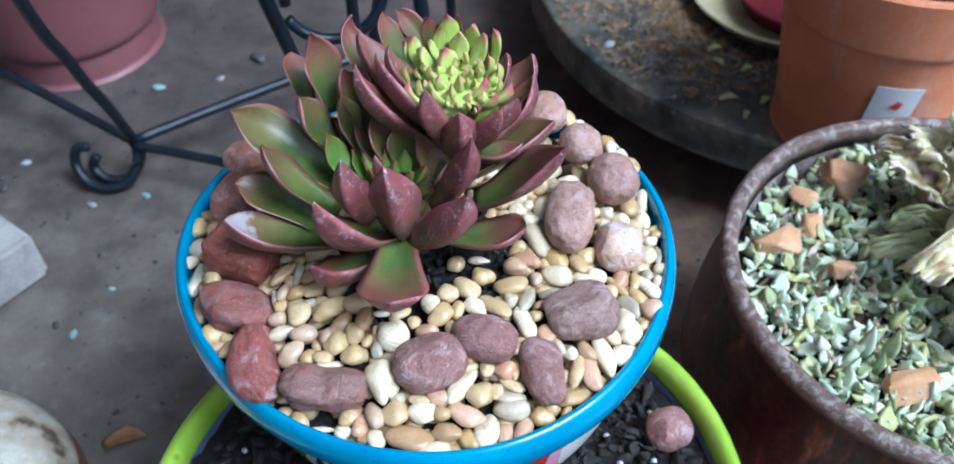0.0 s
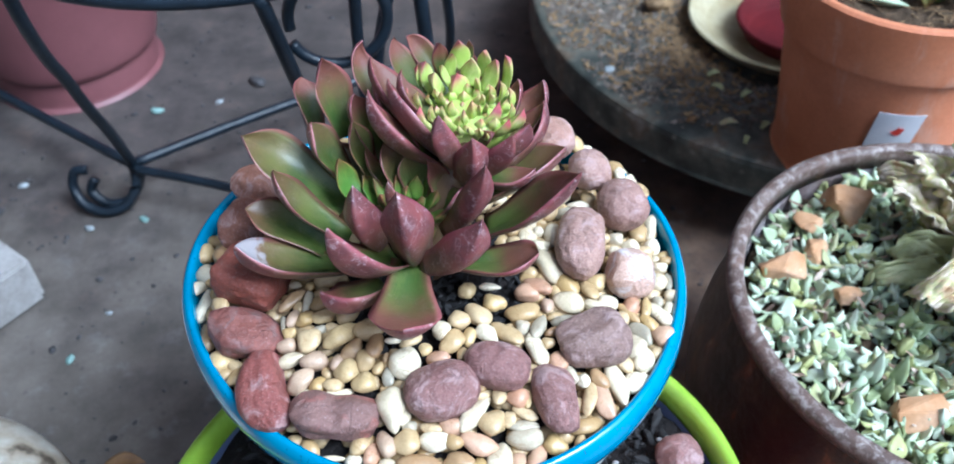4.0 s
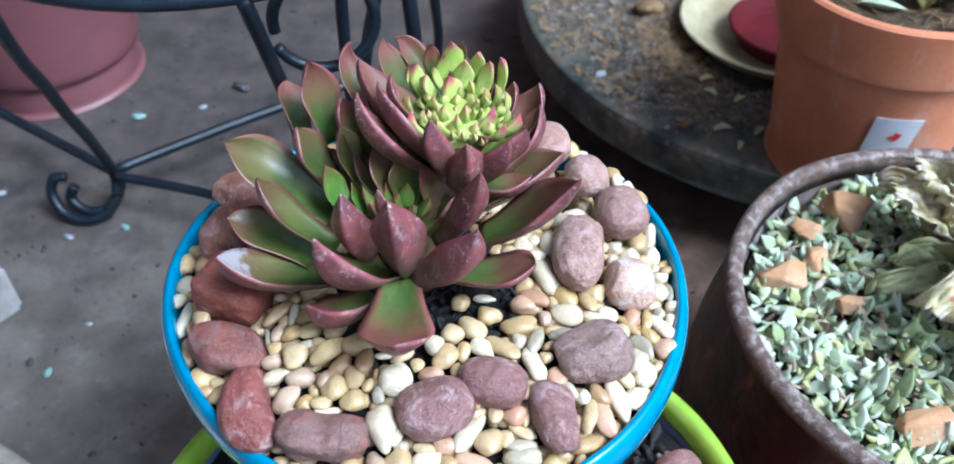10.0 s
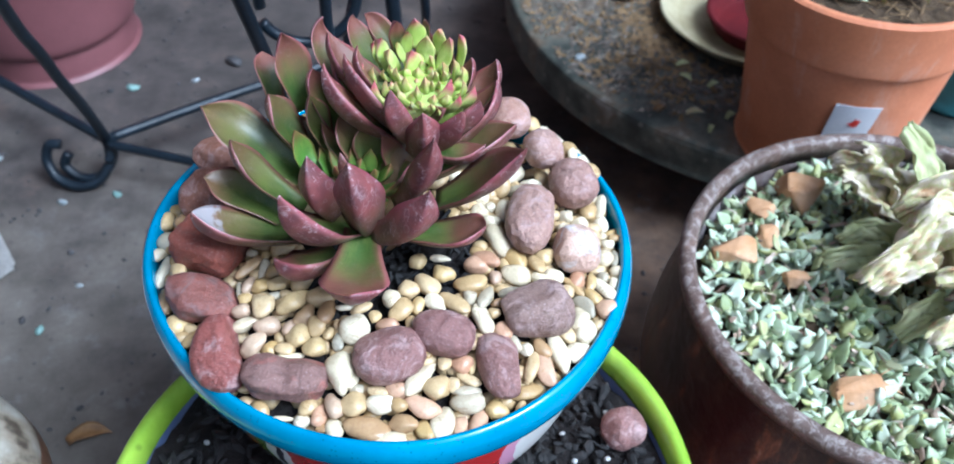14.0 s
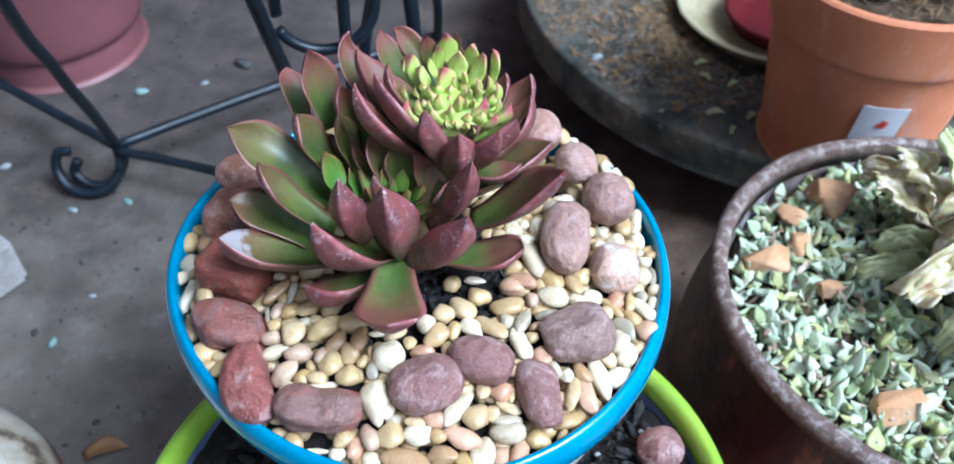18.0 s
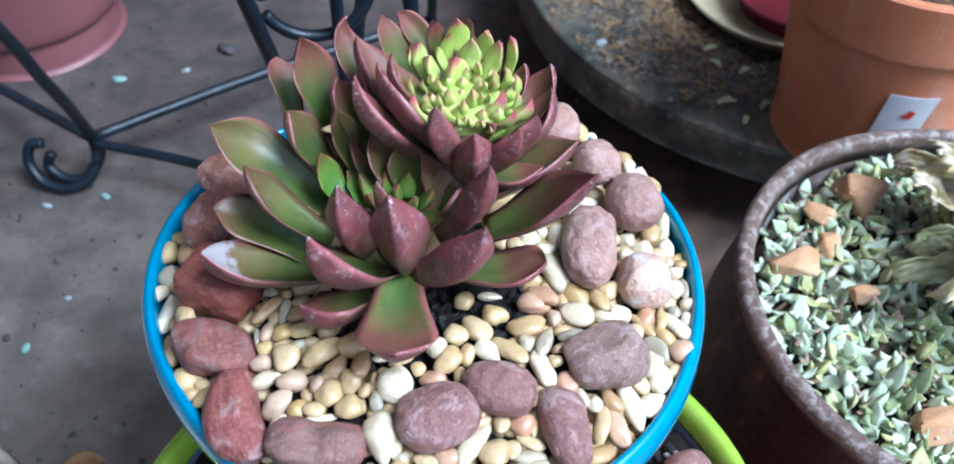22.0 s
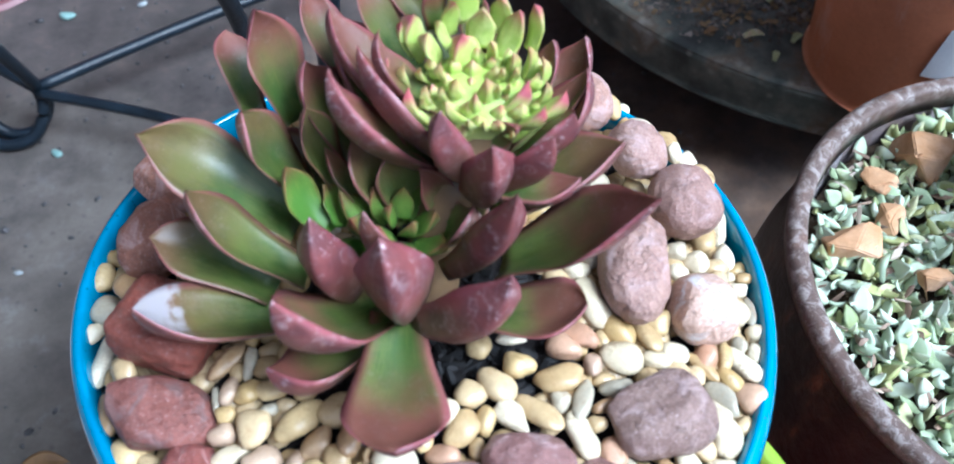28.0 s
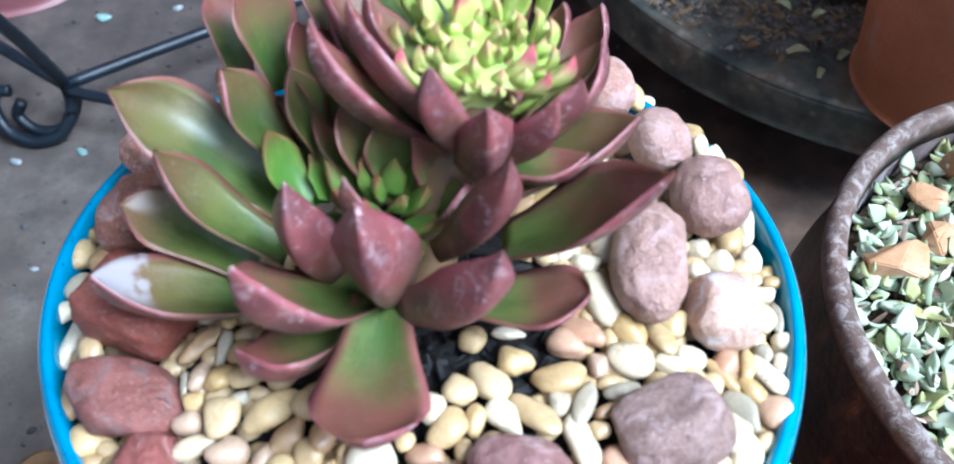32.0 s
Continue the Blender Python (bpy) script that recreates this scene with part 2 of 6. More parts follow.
GLAZE = glaze_brown()
GLAZE_INSIDE = two_tone("purple_brown_inner_glaze", [(0.32, (0.14, 0.1, 0.09)), (0.48, (0.27, 0.22, 0.21)), (0.58, (0.46, 0.42, 0.42)), (0.7, (0.3, 0.18, 0.12))], 26.0, 160.0, 0.25, 0.2, coat=0.3)


def painted_pot():
    """White glazed bowl with a painted band of red, orange, pink and white fields."""
    m, nt, b = shader("painted_white_glaze", 0.18, coat=0.3)
    n = nt.nodes.new("ShaderNodeTexGradient")
    n.gradient_type = "RADIAL"
    nt.links.new(coords(nt), n.inputs["Vector"])
    t = calc(nt, "ADD", n.outputs["Fac"], calc(nt, "MULTIPLY", calc(nt, "SUBTRACT", grain(nt, 30, 2), 0.5), 0.03))
    white, red, orange, pinkish = (0.7, 0.68, 0.64), (0.42, 0.018, 0.018), (0.6, 0.2, 0.05), (0.6, 0.3, 0.42)
    stops = [(0.0, white), (0.06, red), (0.12, orange), (0.135, (0.12, 0.22, 0.03)), (0.15, white), (0.16, (0.03, 0.03, 0.04)), (0.166, white), (0.172, red), (0.325, pinkish), (0.34, white), (0.40, orange), (0.45, white), (0.5, red), (0.7, white)]
    col = ramp(nt, t, stops, hard=True)
    paint(nt, b, mix(nt, 0.15, col, ramp(nt, grain(nt, 120, 3), [(0.3, (0.5, 0.5, 0.5)), (0.7, (1, 1, 1))]), "MULTIPLY"))
    return m


TALAVERA = painted_pot()


def leaf_skin(name, green, olive, red, deep, margin, bloom, lime=False):
    """Succulent skin: green at the foot, purple-brown towards the tip and on the outer face, a thin red margin, dried water rings and chalky flecks."""
    m, nt, b = shader(name, 0.46, spec=0.42, coat=0.06)
    b.inputs["Coat Roughness"].default_value = 0.24
    b.inputs["Subsurface Weight"].default_value = 0.05 if not lime else 0.2
    b.inputs["Subsurface Radius"].default_value = (0.004, 0.003, 0.001)
    b.inputs["Subsurface Scale"].default_value = 0.6
    uv = nt.nodes.new("ShaderNodeSeparateXYZ")
    nt.links.new(coords(nt, "UV"), uv.inputs[0])
    u, v = uv.outputs["X"], uv.outputs["Y"]
    info = nt.nodes.new("ShaderNodeObjectInfo")
    tint = nt.nodes.new("ShaderNodeSeparateColor")
    nt.links.new(info.outputs["Color"], tint.inputs[0])
    outer = calc(nt, "GREATER_THAN", v, 0.5)
    inner = calc(nt, "SUBTRACT", 1.0, outer)
    s = calc(nt, "ABSOLUTE", calc(nt, "SUBTRACT", calc(nt, "MULTIPLY", calc(nt, "FRACT", calc(nt, "MULTIPLY", v, 1.998)), 2.0), 1.0))
    broad = calc(nt, "SUBTRACT", grain(nt, 45, 3), 0.5)
    lengthwise = smooth(nt, calc(nt, "MULTIPLY_ADD", broad, 0.6, u), 0.1, 0.72)
    amount = tint.outputs[0]
    if lime:
        tip = smooth(nt, calc(nt, "MULTIPLY_ADD", broad, 0.2, u), 0.45, 0.88)
        blush = calc(nt, "MULTIPLY", tip, calc(nt, "MULTIPLY_ADD", amount, 1.0, 0.45))
        blush = calc(nt, "ADD", blush, calc(nt, "MULTIPLY", calc(nt, "MULTIPLY", outer, amount), calc(nt, "MULTIPLY", smooth(nt, u, 0.35, 0.95), 0.7)), clamp=True)
    else:
        front = calc(nt, "MULTIPLY", calc(nt, "MAXIMUM", lengthwise, calc(nt, "MULTIPLY", smooth(nt, calc(nt, "MULTIPLY_ADD", broad, 0.5, s), 0.45, 1.0), 0.65)), calc(nt, "MULTIPLY_ADD", amount, 1.2, 0.14))
        back = calc(nt, "MULTIPLY_ADD", lengthwise, 0.4, calc(nt, "MULTIPLY_ADD", amount, 0.45, 0.3))
        blush = calc(nt, "ADD", calc(nt, "MULTIPLY", front, inner), calc(nt, "MULTIPLY", back, outer), clamp=True)
    along = nt.nodes.new("ShaderNodeMapping")
    along.inputs["Scale"].default_value = (5.0, 46.0, 1.0)
    nt.links.new(coords(nt, "UV"), along.inputs["Vector"])
    streak = grain(nt, 1.0, 4, 0.6, along.outputs["Vector"])
    g = mix(nt, smooth(nt, calc(nt, "MULTIPLY_ADD", calc(nt, "SUBTRACT", streak, 0.5), 0.5, grain(nt, 55, 5, 0.6)), 0.38, 0.62), green, olive)
    rd = mix(nt, smooth(nt, grain(nt, 80, 5), 0.35, 0.7), red, deep)
    if not lime:
        rd = mix(nt, calc(nt, "MULTIPLY", inner, 0.6), rd, (0.15, 0.065, 0.035))
    col = mix(nt, blush, g, rd)
    line = smooth(nt, calc(nt, "MULTIPLY_ADD", calc(nt, "SUBTRACT", grain(nt, 160, 3), 0.5), 0.1, s), 0.8, 0.96)
    col = mix(nt, calc(nt, "MULTIPLY", line, calc(nt, "MULTIPLY_ADD", u, 0.65 if lime else 0.5, 0.0 if lime else 0.3)), col, margin)
    warp = nt.nodes.new("ShaderNodeVectorMath")
    warp.operation = "MULTIPLY_ADD"
    wob = node(nt, "ShaderNodeTexNoise", Scale=170.0, Detail=3.0)
    nt.links.new(coords(nt), wob.inputs["Vector"])
    nt.links.new(wob.outputs["Color"], warp.inputs[0])
    warp.inputs[1].default_value = (0.006, 0.006, 0.006)
    nt.links.new(coords(nt), warp.inputs[2])
    d = cells(nt, 150, warp.outputs["Vector"]).outputs["Distance"]
    ring = calc(nt, "MULTIPLY", smooth(nt, d, 0.27, 0.33), smooth(nt, d, 0.42, 0.35))
    ring = calc(nt, "MULTIPLY", ring, smooth(nt, grain(nt, 60, 2), 0.42, 0.58))
    fleck = smooth(nt, grain(nt, 480, 4, 0.65, dist=0.8), 0.57, 0.65)
    fleck = calc(nt, "MULTIPLY", fleck, smooth(nt, grain(nt, 75, 3), 0.44, 0.58))
    scuff = calc(nt, "MULTIPLY", smooth(nt, grain(nt, 150, 7, 0.78, dist=0.9), 0.56, 0.63), 0.4)
    chalk = calc(nt, "MAXIMUM", calc(nt, "MAXIMUM", calc(nt, "MULTIPLY", ring, 0.3), fleck), scuff)
    chalk = calc(nt, "MULTIPLY", chalk, calc(nt, "MULTIPLY", calc(nt, "MULTIPLY_ADD", outer, 0.8, 0.16), calc(nt, "MULTIPLY_ADD", u, 0.7, 0.3)), clamp=True)
    col = mix(nt, calc(nt, "MULTIPLY", chalk, 0.2 if lime else 0.85), col, bloom)
    scar = calc(nt, "MULTIPLY", tint.outputs[1], calc(nt, "MULTIPLY", smooth(nt, calc(nt, "ADD", u, calc(nt, "MULTIPLY", calc(nt, "SUBTRACT", grain(nt, 130, 4), 0.5), 0.6)), 0.52, 0.64), inner))
    col = mix(nt, calc(nt, "MULTIPLY", scar, 0.8), col, (0.33, 0.31, 0.32))
    paint(nt, b, col)
    nt.links.new(calc(nt, "MULTIPLY_ADD", chalk, 0.3, 0.43), b.inputs["Roughness"])
    relief(nt, b, calc(nt, "MULTIPLY_ADD", grain(nt, 110, 3), 2.0, calc(nt, "ADD", grain(nt, 420, 4), chalk)), 0.16, 0.0009)
    return m


SKIN = leaf_skin("succulent_leaf", (0.042, 0.082, 0.013), (0.085, 0.115, 0.022), (0.175, 0.052, 0.05), (0.095, 0.033, 0.036), (0.29, 0.08, 0.095), (0.52, 0.42, 0.43))
LIMESKIN = leaf_skin("young_lime_leaf", (0.38, 0.48, 0.09), (0.56, 0.61, 0.21), (0.45, 0.11, 0.12), (0.3, 0.08, 0.1), (0.45, 0.16, 0.15), (0.6, 0.58, 0.45), lime=True)
GREENSKIN = leaf_skin("young_green_leaf", (0.07, 0.15, 0.018), (0.125, 0.19, 0.03), (0.24, 0.06, 0.05), (0.15, 0.045, 0.04), (0.3, 0.08, 0.06), (0.4, 0.4, 0.3), lime=True)


def powder_leaf(name, stops):
    m, nt, b = shader(name, 0.55, spec=0.35)
    info = nt.nodes.new("ShaderNodeObjectInfo")
    geo = nt.nodes.new("ShaderNodeNewGeometry")
    pick = calc(nt, "FRACT", calc(nt, "ADD", info.outputs["Random"], geo.outputs["Random Per Island"]))
    col = ramp(nt, calc(nt, "MULTIPLY_ADD", calc(nt, "SUBTRACT", grain(nt, 120, 3), 0.5), 0.3, pick), stops)
    paint(nt, b, col)
    relief(nt, b, grain(nt, 400, 3), 0.15, 0.0005)
    return m


SEDUM = powder_leaf("powdery_blue_green_leaf", [(0.0, (0.2, 0.23, 0.09)), (0.2, (0.32, 0.38, 0.22)), (0.45, (0.43, 0.49, 0.34)), (0.68, (0.56, 0.6, 0.46)), (0.85, (0.36, 0.37, 0.13)), (1.0, (0.44, 0.43, 0.25))])
CHAFF = powder_leaf("dry_leaf_chaff", [(0.0, (0.14, 0.09, 0.06)), (0.5, (0.32, 0.22, 0.15)), (1.0, (0.5, 0.42, 0.34))])


def stone(name, stops, rough=0.27, fine=260.0, bump=0.25, vein=None, crack=0.0):
    """Polished stone: each has its own tone, with blotches, fine speckle, stained seams and shallow pits."""
    m, nt, b = shader(name, rough, spec=0.5)
    info = nt.nodes.new("ShaderNodeObjectInfo")
    geo = nt.nodes.new("ShaderNodeNewGeometry")
    pick = calc(nt, "FRACT", calc(nt, "ADD", info.outputs["Random"], geo.outputs["Random Per Island"]))
    cg = geo.outputs["Position"]
    fac = calc(nt, "ADD", calc(nt, "MULTIPLY", pick, 0.6 if fine < 300 else 0.25), calc(nt, "MULTIPLY", grain(nt, 130 if fine < 300 else 85, 6, 0.68, cg, 0.5), 0.55 if fine < 300 else 0.85))
    col = ramp(nt, fac, stops)
    g = grain(nt, fine * 2.2, 5, 0.7, cg)
    amber = calc(nt, "MULTIPLY", smooth(nt, grain(nt, 240, 6, 0.72, cg, 1.6), 0.53, 0.66), calc(nt, "MULTIPLY_ADD", pick, 0.45, 0.02))
    col = mix(nt, amber, col, (0.4, 0.24, 0.1) if fine < 300 else (0.12, 0.06, 0.05))
    col = mix(nt, 0.5 if fine > 300 else 0.22, col, ramp(nt, g, [(0.35, (0.42, 0.37, 0.33)), (0.62, (1, 1, 1))]), "MULTIPLY")
    if fine > 300:
        col = mix(nt, calc(nt, "MULTIPLY", smooth(nt, grain(nt, 1000, 3, 0.5, cg), 0.6, 0.7), 0.3), col, (0.55, 0.46, 0.45))
    if vein:
        col = mix(nt, calc(nt, "MULTIPLY", smooth(nt, grain(nt, 60, 5, 0.65, cg, 1.5), 0.5, 0.64), vein[1]), col, vein[0])
    seam = smooth(nt, calc(nt, "ABSOLUTE", calc(nt, "SUBTRACT", grain(nt, 38 if fine > 300 else 95, 5, 0.6, cg, 0.6), 0.5)), 0.022, 0.0)
    seam = calc(nt, "MULTIPLY", seam, smooth(nt, grain(nt, 45, 2, 0.5, cg), 0.45, 0.6))
    col = mix(nt, calc(nt, "MULTIPLY", seam, crack), col, (0.06, 0.035, 0.03) if fine > 300 else (0.25, 0.14, 0.06))
    paint(nt, b, col)
    broad = calc(nt, "MULTIPLY_ADD", grain(nt, 170, 6, 0.62, cg), 1.5 if fine > 300 else 0.5, calc(nt, "MULTIPLY", g, 0.4))
    relief(nt, b, calc(nt, "SUBTRACT", broad, calc(nt, "MULTIPLY", seam, crack)), bump, 0.0025)
    return m


PEBBLES = {
    "c": stone("cream_pebble", [(0.2, (0.356, 0.231, 0.095)), (0.5, (0.449, 0.320, 0.154)), (0.8, (0.526, 0.396, 0.217))], crack=0.5),
    "y": stone("yellow_cream_pebble", [(0.2, (0.387, 0.253, 0.089)), (0.5, (0.465, 0.327, 0.137)), (0.8, (0.526, 0.389, 0.190))], crack=0.5),
    "w": stone("white_pebble", [(0.2, (0.510, 0.416, 0.264)), (0.5, (0.632, 0.544, 0.370)), (0.8, (0.734, 0.653, 0.475))], crack=0.5),
    "p": stone("pinkish_pebble", [(0.2, (0.414, 0.212, 0.116)), (0.5, (0.474, 0.283, 0.175)), (0.8, (0.533, 0.346, 0.220))], crack=0.5),
    "g": stone("grey_white_pebble", [(0.2, (0.241, 0.215, 0.161)), (0.5, (0.362, 0.322, 0.232)), (0.8, (0.482, 0.415, 0.291))], crack=0.5),
    "o": stone("tan_brown_pebble", [(0.2, (0.258, 0.148, 0.064)), (0.5, (0.362, 0.228, 0.109)), (0.8, (0.448, 0.314, 0.167))], vein=((0.230, 0.144, 0.077), 0.5)),
    "m": stone("mauve_tan_pebble", [(0.2, (0.293, 0.189, 0.129)), (0.5, (0.396, 0.266, 0.180)), (0.8, (0.474, 0.346, 0.232))], vein=((0.288, 0.179, 0.108), 0.5)),
}


def rock_skin(name, a, b_, c, pale=(0.4, 0.3, 0.29), amt=0.25):
    a, b_, c = [(v[0] * 1.04, v[1] * 0.98, v[2] * 0.87) for v in (a, b_, c)]
    return stone(name, [(0.2, a), (0.5, b_), (0.85, c)], 0.5, 340.0, 0.7, vein=(tuple(min(0.6, c * 1.25) for c in pale), amt + 0.2), crack=0.22)


ROCKS = {
    "brick": (rock_skin("brick_red_rock", (0.141, 0.033, 0.024), (0.209, 0.057, 0.039), (0.283, 0.090, 0.059), (0.111, 0.057, 0.043), 0.4), "brick-red"),
    "plumred": (rock_skin("red_mauve_rock", (0.148, 0.051, 0.043), (0.234, 0.090, 0.077), (0.334, 0.146, 0.123), (0.160, 0.113, 0.108), 0.4), "red-mauve"),
    "red": (rock_skin("dull_red_rock", (0.160, 0.045, 0.039), (0.234, 0.073, 0.065), (0.308, 0.108, 0.097)), "dull red"),
    "dark": (rock_skin("dark_mauve_rock", (0.155, 0.085, 0.08), (0.219, 0.13, 0.122), (0.272, 0.14, 0.125), (0.234, 0.083, 0.066), 0.6), "mottled mauve-brown"),
    "plum": (rock_skin("plum_rock", (0.165, 0.082, 0.082), (0.226, 0.118, 0.116), (0.285, 0.162, 0.155)), "plum-coloured"),
    "grey": (rock_skin("grey_mauve_rock", (0.150, 0.097, 0.090), (0.216, 0.141, 0.130), (0.273, 0.194, 0.173)), "grey-mauve"),
    "mauve": (rock_skin("mauve_rock", (0.24, 0.14, 0.128), (0.34, 0.215, 0.195), (0.43, 0.29, 0.25)), "mauve"),
    "pale": (rock_skin("pale_pink_rock", (0.444, 0.294, 0.248), (0.554, 0.395, 0.334), (0.665, 0.519, 0.443), (0.689, 0.587, 0.497), 0.5), "pale pink"),
    "rose": (rock_skin("rose_rock", (0.250, 0.129, 0.111), (0.351, 0.203, 0.170), (0.429, 0.270, 0.221)), "rose-coloured"),
    "brown": (rock_skin("brown_red_rock", (0.160, 0.062, 0.043), (0.246, 0.108, 0.075), (0.334, 0.170, 0.123)), "brown-red"),
}

# ---- helpers for meshes ----
RND = random.Random(7)


def thing(name, at, label, category, group="", kind=""):
    ob = new(name)
    ob.empty_display_size = 0.02
    ob.location = at
    return tagged(ob, label, category, group, kind)


def mesh_of(name, verts, faces, mat, smooth_shade=True, uvs=None):
    me = bpy.data.meshes.new(name)
    me.from_pydata([tuple(v) for v in verts], [], faces)
    if uvs is not None:
        layer = me.uv_layers.new(name="UVMap")
        layer.data.foreach_set("uv", [c for uv in uvs for c in uv])
    me.materials.append(mat)
    if smooth_shade:
        me.polygons.foreach_set("use_smooth", [True] * len(me.polygons))
    me.update()
    return me


def origin_of(ob):
    p = Vector((0, 0, 0))
    while ob:
        p = p + ob.location
        ob = ob.parent
    return p


def part(name, geo, mat, parent=None, label="", smooth_shade=True, kind=""):
    """One mesh object under a thing or a part; geo is (verts, faces) or (verts, faces, uvs) in the world's metres."""
    verts, faces = geo[0], geo[1]
    o = origin_of(parent) if parent else Vector((0, 0, 0))
    me = mesh_of(name, [Vector(v) - o for v in verts], faces, mat, smooth_shade, geo[2] if len(geo) > 2 else None)
    ob = new(name, me)
    ob.parent = parent
    return tagged(ob, label, kind=kind)


def joined(geos):
    vs, fs = [], []
    for g in geos:
        k = len(vs)
        vs.extend(g[0])
        fs.extend([tuple(i + k for i in f) for f in g[1]])
    return vs, fs


def lathe(profile, at, seg=96, wob=0.0, closed=False, seed=0.0):
    """Turns a profile of (radius, height) about the vertical through at; wob: hand-made unevenness."""
    vs, fs = [], []
    n = len(profile)
    for i in range(seg):
        a = 2 * math.pi * i / seg
        for r, z in profile:
            k = 1 + wob * noise.noise(Vector((math.cos(a) * 1.7 + seed, math.sin(a) * 1.7, z * 6)))
            dz = wob * 0.05 * noise.noise(Vector((math.cos(a) * 1.3, math.sin(a) * 1.3 + seed, 4.0)))
            vs.append((at[0] + r * k * math.cos(a), at[1] + r * k * math.sin(a), z + dz))
    for i in range(seg):
        j = (i + 1) % seg
        for k in range(n if closed else n - 1):
            m = (k + 1) % n
            fs.append((i * n + k, j * n + k, j * n + m, i * n + m))
    return vs, fs


def bowed(points, steps=6):
    """A smooth profile through a few points (Catmull-Rom)."""
    out = []
    p = [points[0], *points, points[-1]]
    for k in range(1, len(p) - 2):
        for s in range(steps):
            t = s / steps
            out.append(tuple(0.5 * (2 * p[k][c] + (p[k + 1][c] - p[k - 1][c]) * t + (2 * p[k - 1][c] - 5 * p[k][c] + 4 * p[k + 1][c] - p[k + 2][c]) * t * t + (3 * p[k][c] - p[k - 1][c] - 3 * p[k + 1][c] + p[k + 2][c]) * t ** 3) for c in range(len(points[0]))))
    return out + [points[-1]]


def tube(points, radius, sides=10, steps=8, taper=None):
    """A rod through the given places."""
    path = [Vector(p) for p in (bowed(points, steps) if len(points) > 2 else points)]
    vs, fs = [], []
    ref = Vector((0.3, 0.5, 0.81)).normalized()
    for k, p in enumerate(path):
        d = (path[min(k + 1, len(path) - 1)] - path[max(k - 1, 0)]).normalized()
        a = d.cross(ref).normalized()
        b = d.cross(a)
        r = radius * (taper(k / (len(path) - 1)) if taper else 1)
        for s in range(sides):
            t = 2 * math.pi * s / sides
            vs.append(p + r * (math.cos(t) * a + math.sin(t) * b))
    for k in range(len(path) - 1):
        for s in range(sides):
            q = (s + 1) % sides
            fs.append((k * sides + s, k * sides + q, (k + 1) * sides + q, (k + 1) * sides + s))
    fs.append(tuple(range(sides))[::-1])
    fs.append(tuple((len(path) - 1) * sides + s for s in range(sides)))
    return vs, fs


def earth(at, radius, height, rings=26, seg=80, rough=0.003, scale=60.0):
    """A round bed of soil; height(r) gives its level."""
    vs = [(at[0], at[1], height(0))]
    fs = []
    for k in range(1, rings + 1):
        r = radius * k / rings
        for s in range(seg):
            a = 2 * math.pi * s / seg
            x, y = at[0] + r * math.cos(a), at[1] + r * math.sin(a)
            vs.append((x, y, height(r) + rough * noise.fractal(Vector((x, y, 0.3)) * scale, 0.8, 2.1, 4)))
    for s in range(seg):
        fs.append((0, 1 + s, 1 + (s + 1) % seg))
    for k in range(rings - 1):
        for s in range(seg):
            a, b = 1 + k * seg + s, 1 + k * seg + (s + 1) % seg
            fs.append((a, a + seg, b + seg, b))
    return vs, fs


def ball(subdiv):
    bm = bmesh.new()
    bmesh.ops.create_icosphere(bm, subdivisions=subdiv, radius=1.0)
    vs, fs = [v.co.copy() for v in bm.verts], [tuple(v.index for v in f.verts) for f in bm.faces]
    bm.free()
    return vs, fs


BALLS = {k: ball(k) for k in (1, 2, 3, 5)}


def lump(size, seed, subdiv=3, rough=0.18, facets=0.0, detail=0.03, freq=0.9, deep=0.62):
    """An uneven stone of the given half sizes about the origin."""
    vs, fs = BALLS[subdiv]
    rnd = random.Random(seed)
    o = Vector((rnd.uniform(-50, 50), rnd.uniform(-50, 50), rnd.uniform(-50, 50)))
    cuts = []
    for _ in range(int(facets)):
        n = Vector((rnd.gauss(0, 1), rnd.gauss(0, 1), rnd.gauss(0, 1))).normalized()
        cuts.append((n, rnd.uniform(deep, deep + 0.24)))
    out = []
    for v in vs:
        k = 1 + rough * noise.noise(v * freq + o) + detail * noise.fractal(v * 3.5 + o, 0.9, 2.0, 3)
        p = v * k
        for n, d in cuts:
            over = p.dot(n) - d
            if over > 0:
                p = p - n * over * 0.8
        out.append(Vector((p.x * size[0], p.y * size[1], p.z * size[2])))
    return out, fs


def moved(geo, at, rz=0.0, rx=0.0, ry=0.0):
    m = pose(*at, rx, ry, rz)
    return [m @ Vector(v) for v in geo[0]], geo[1]


def box(size, bevel=0.002):
    bm = bmesh.new()
    bmesh.ops.create_cube(bm, size=1.0)
    for v in bm.verts:
        v.co = Vector((v.co.x * size[0], v.co.y * size[1], v.co.z * size[2]))
    bmesh.ops.bevel(bm, geom=list(bm.edges), offset=bevel, segments=2, affect="EDGES")
    bm.verts.index_update()
    out = [v.co.copy() for v in bm.verts], [tuple(v.index for v in f.verts) for f in bm.faces]
    bm.free()
    return out


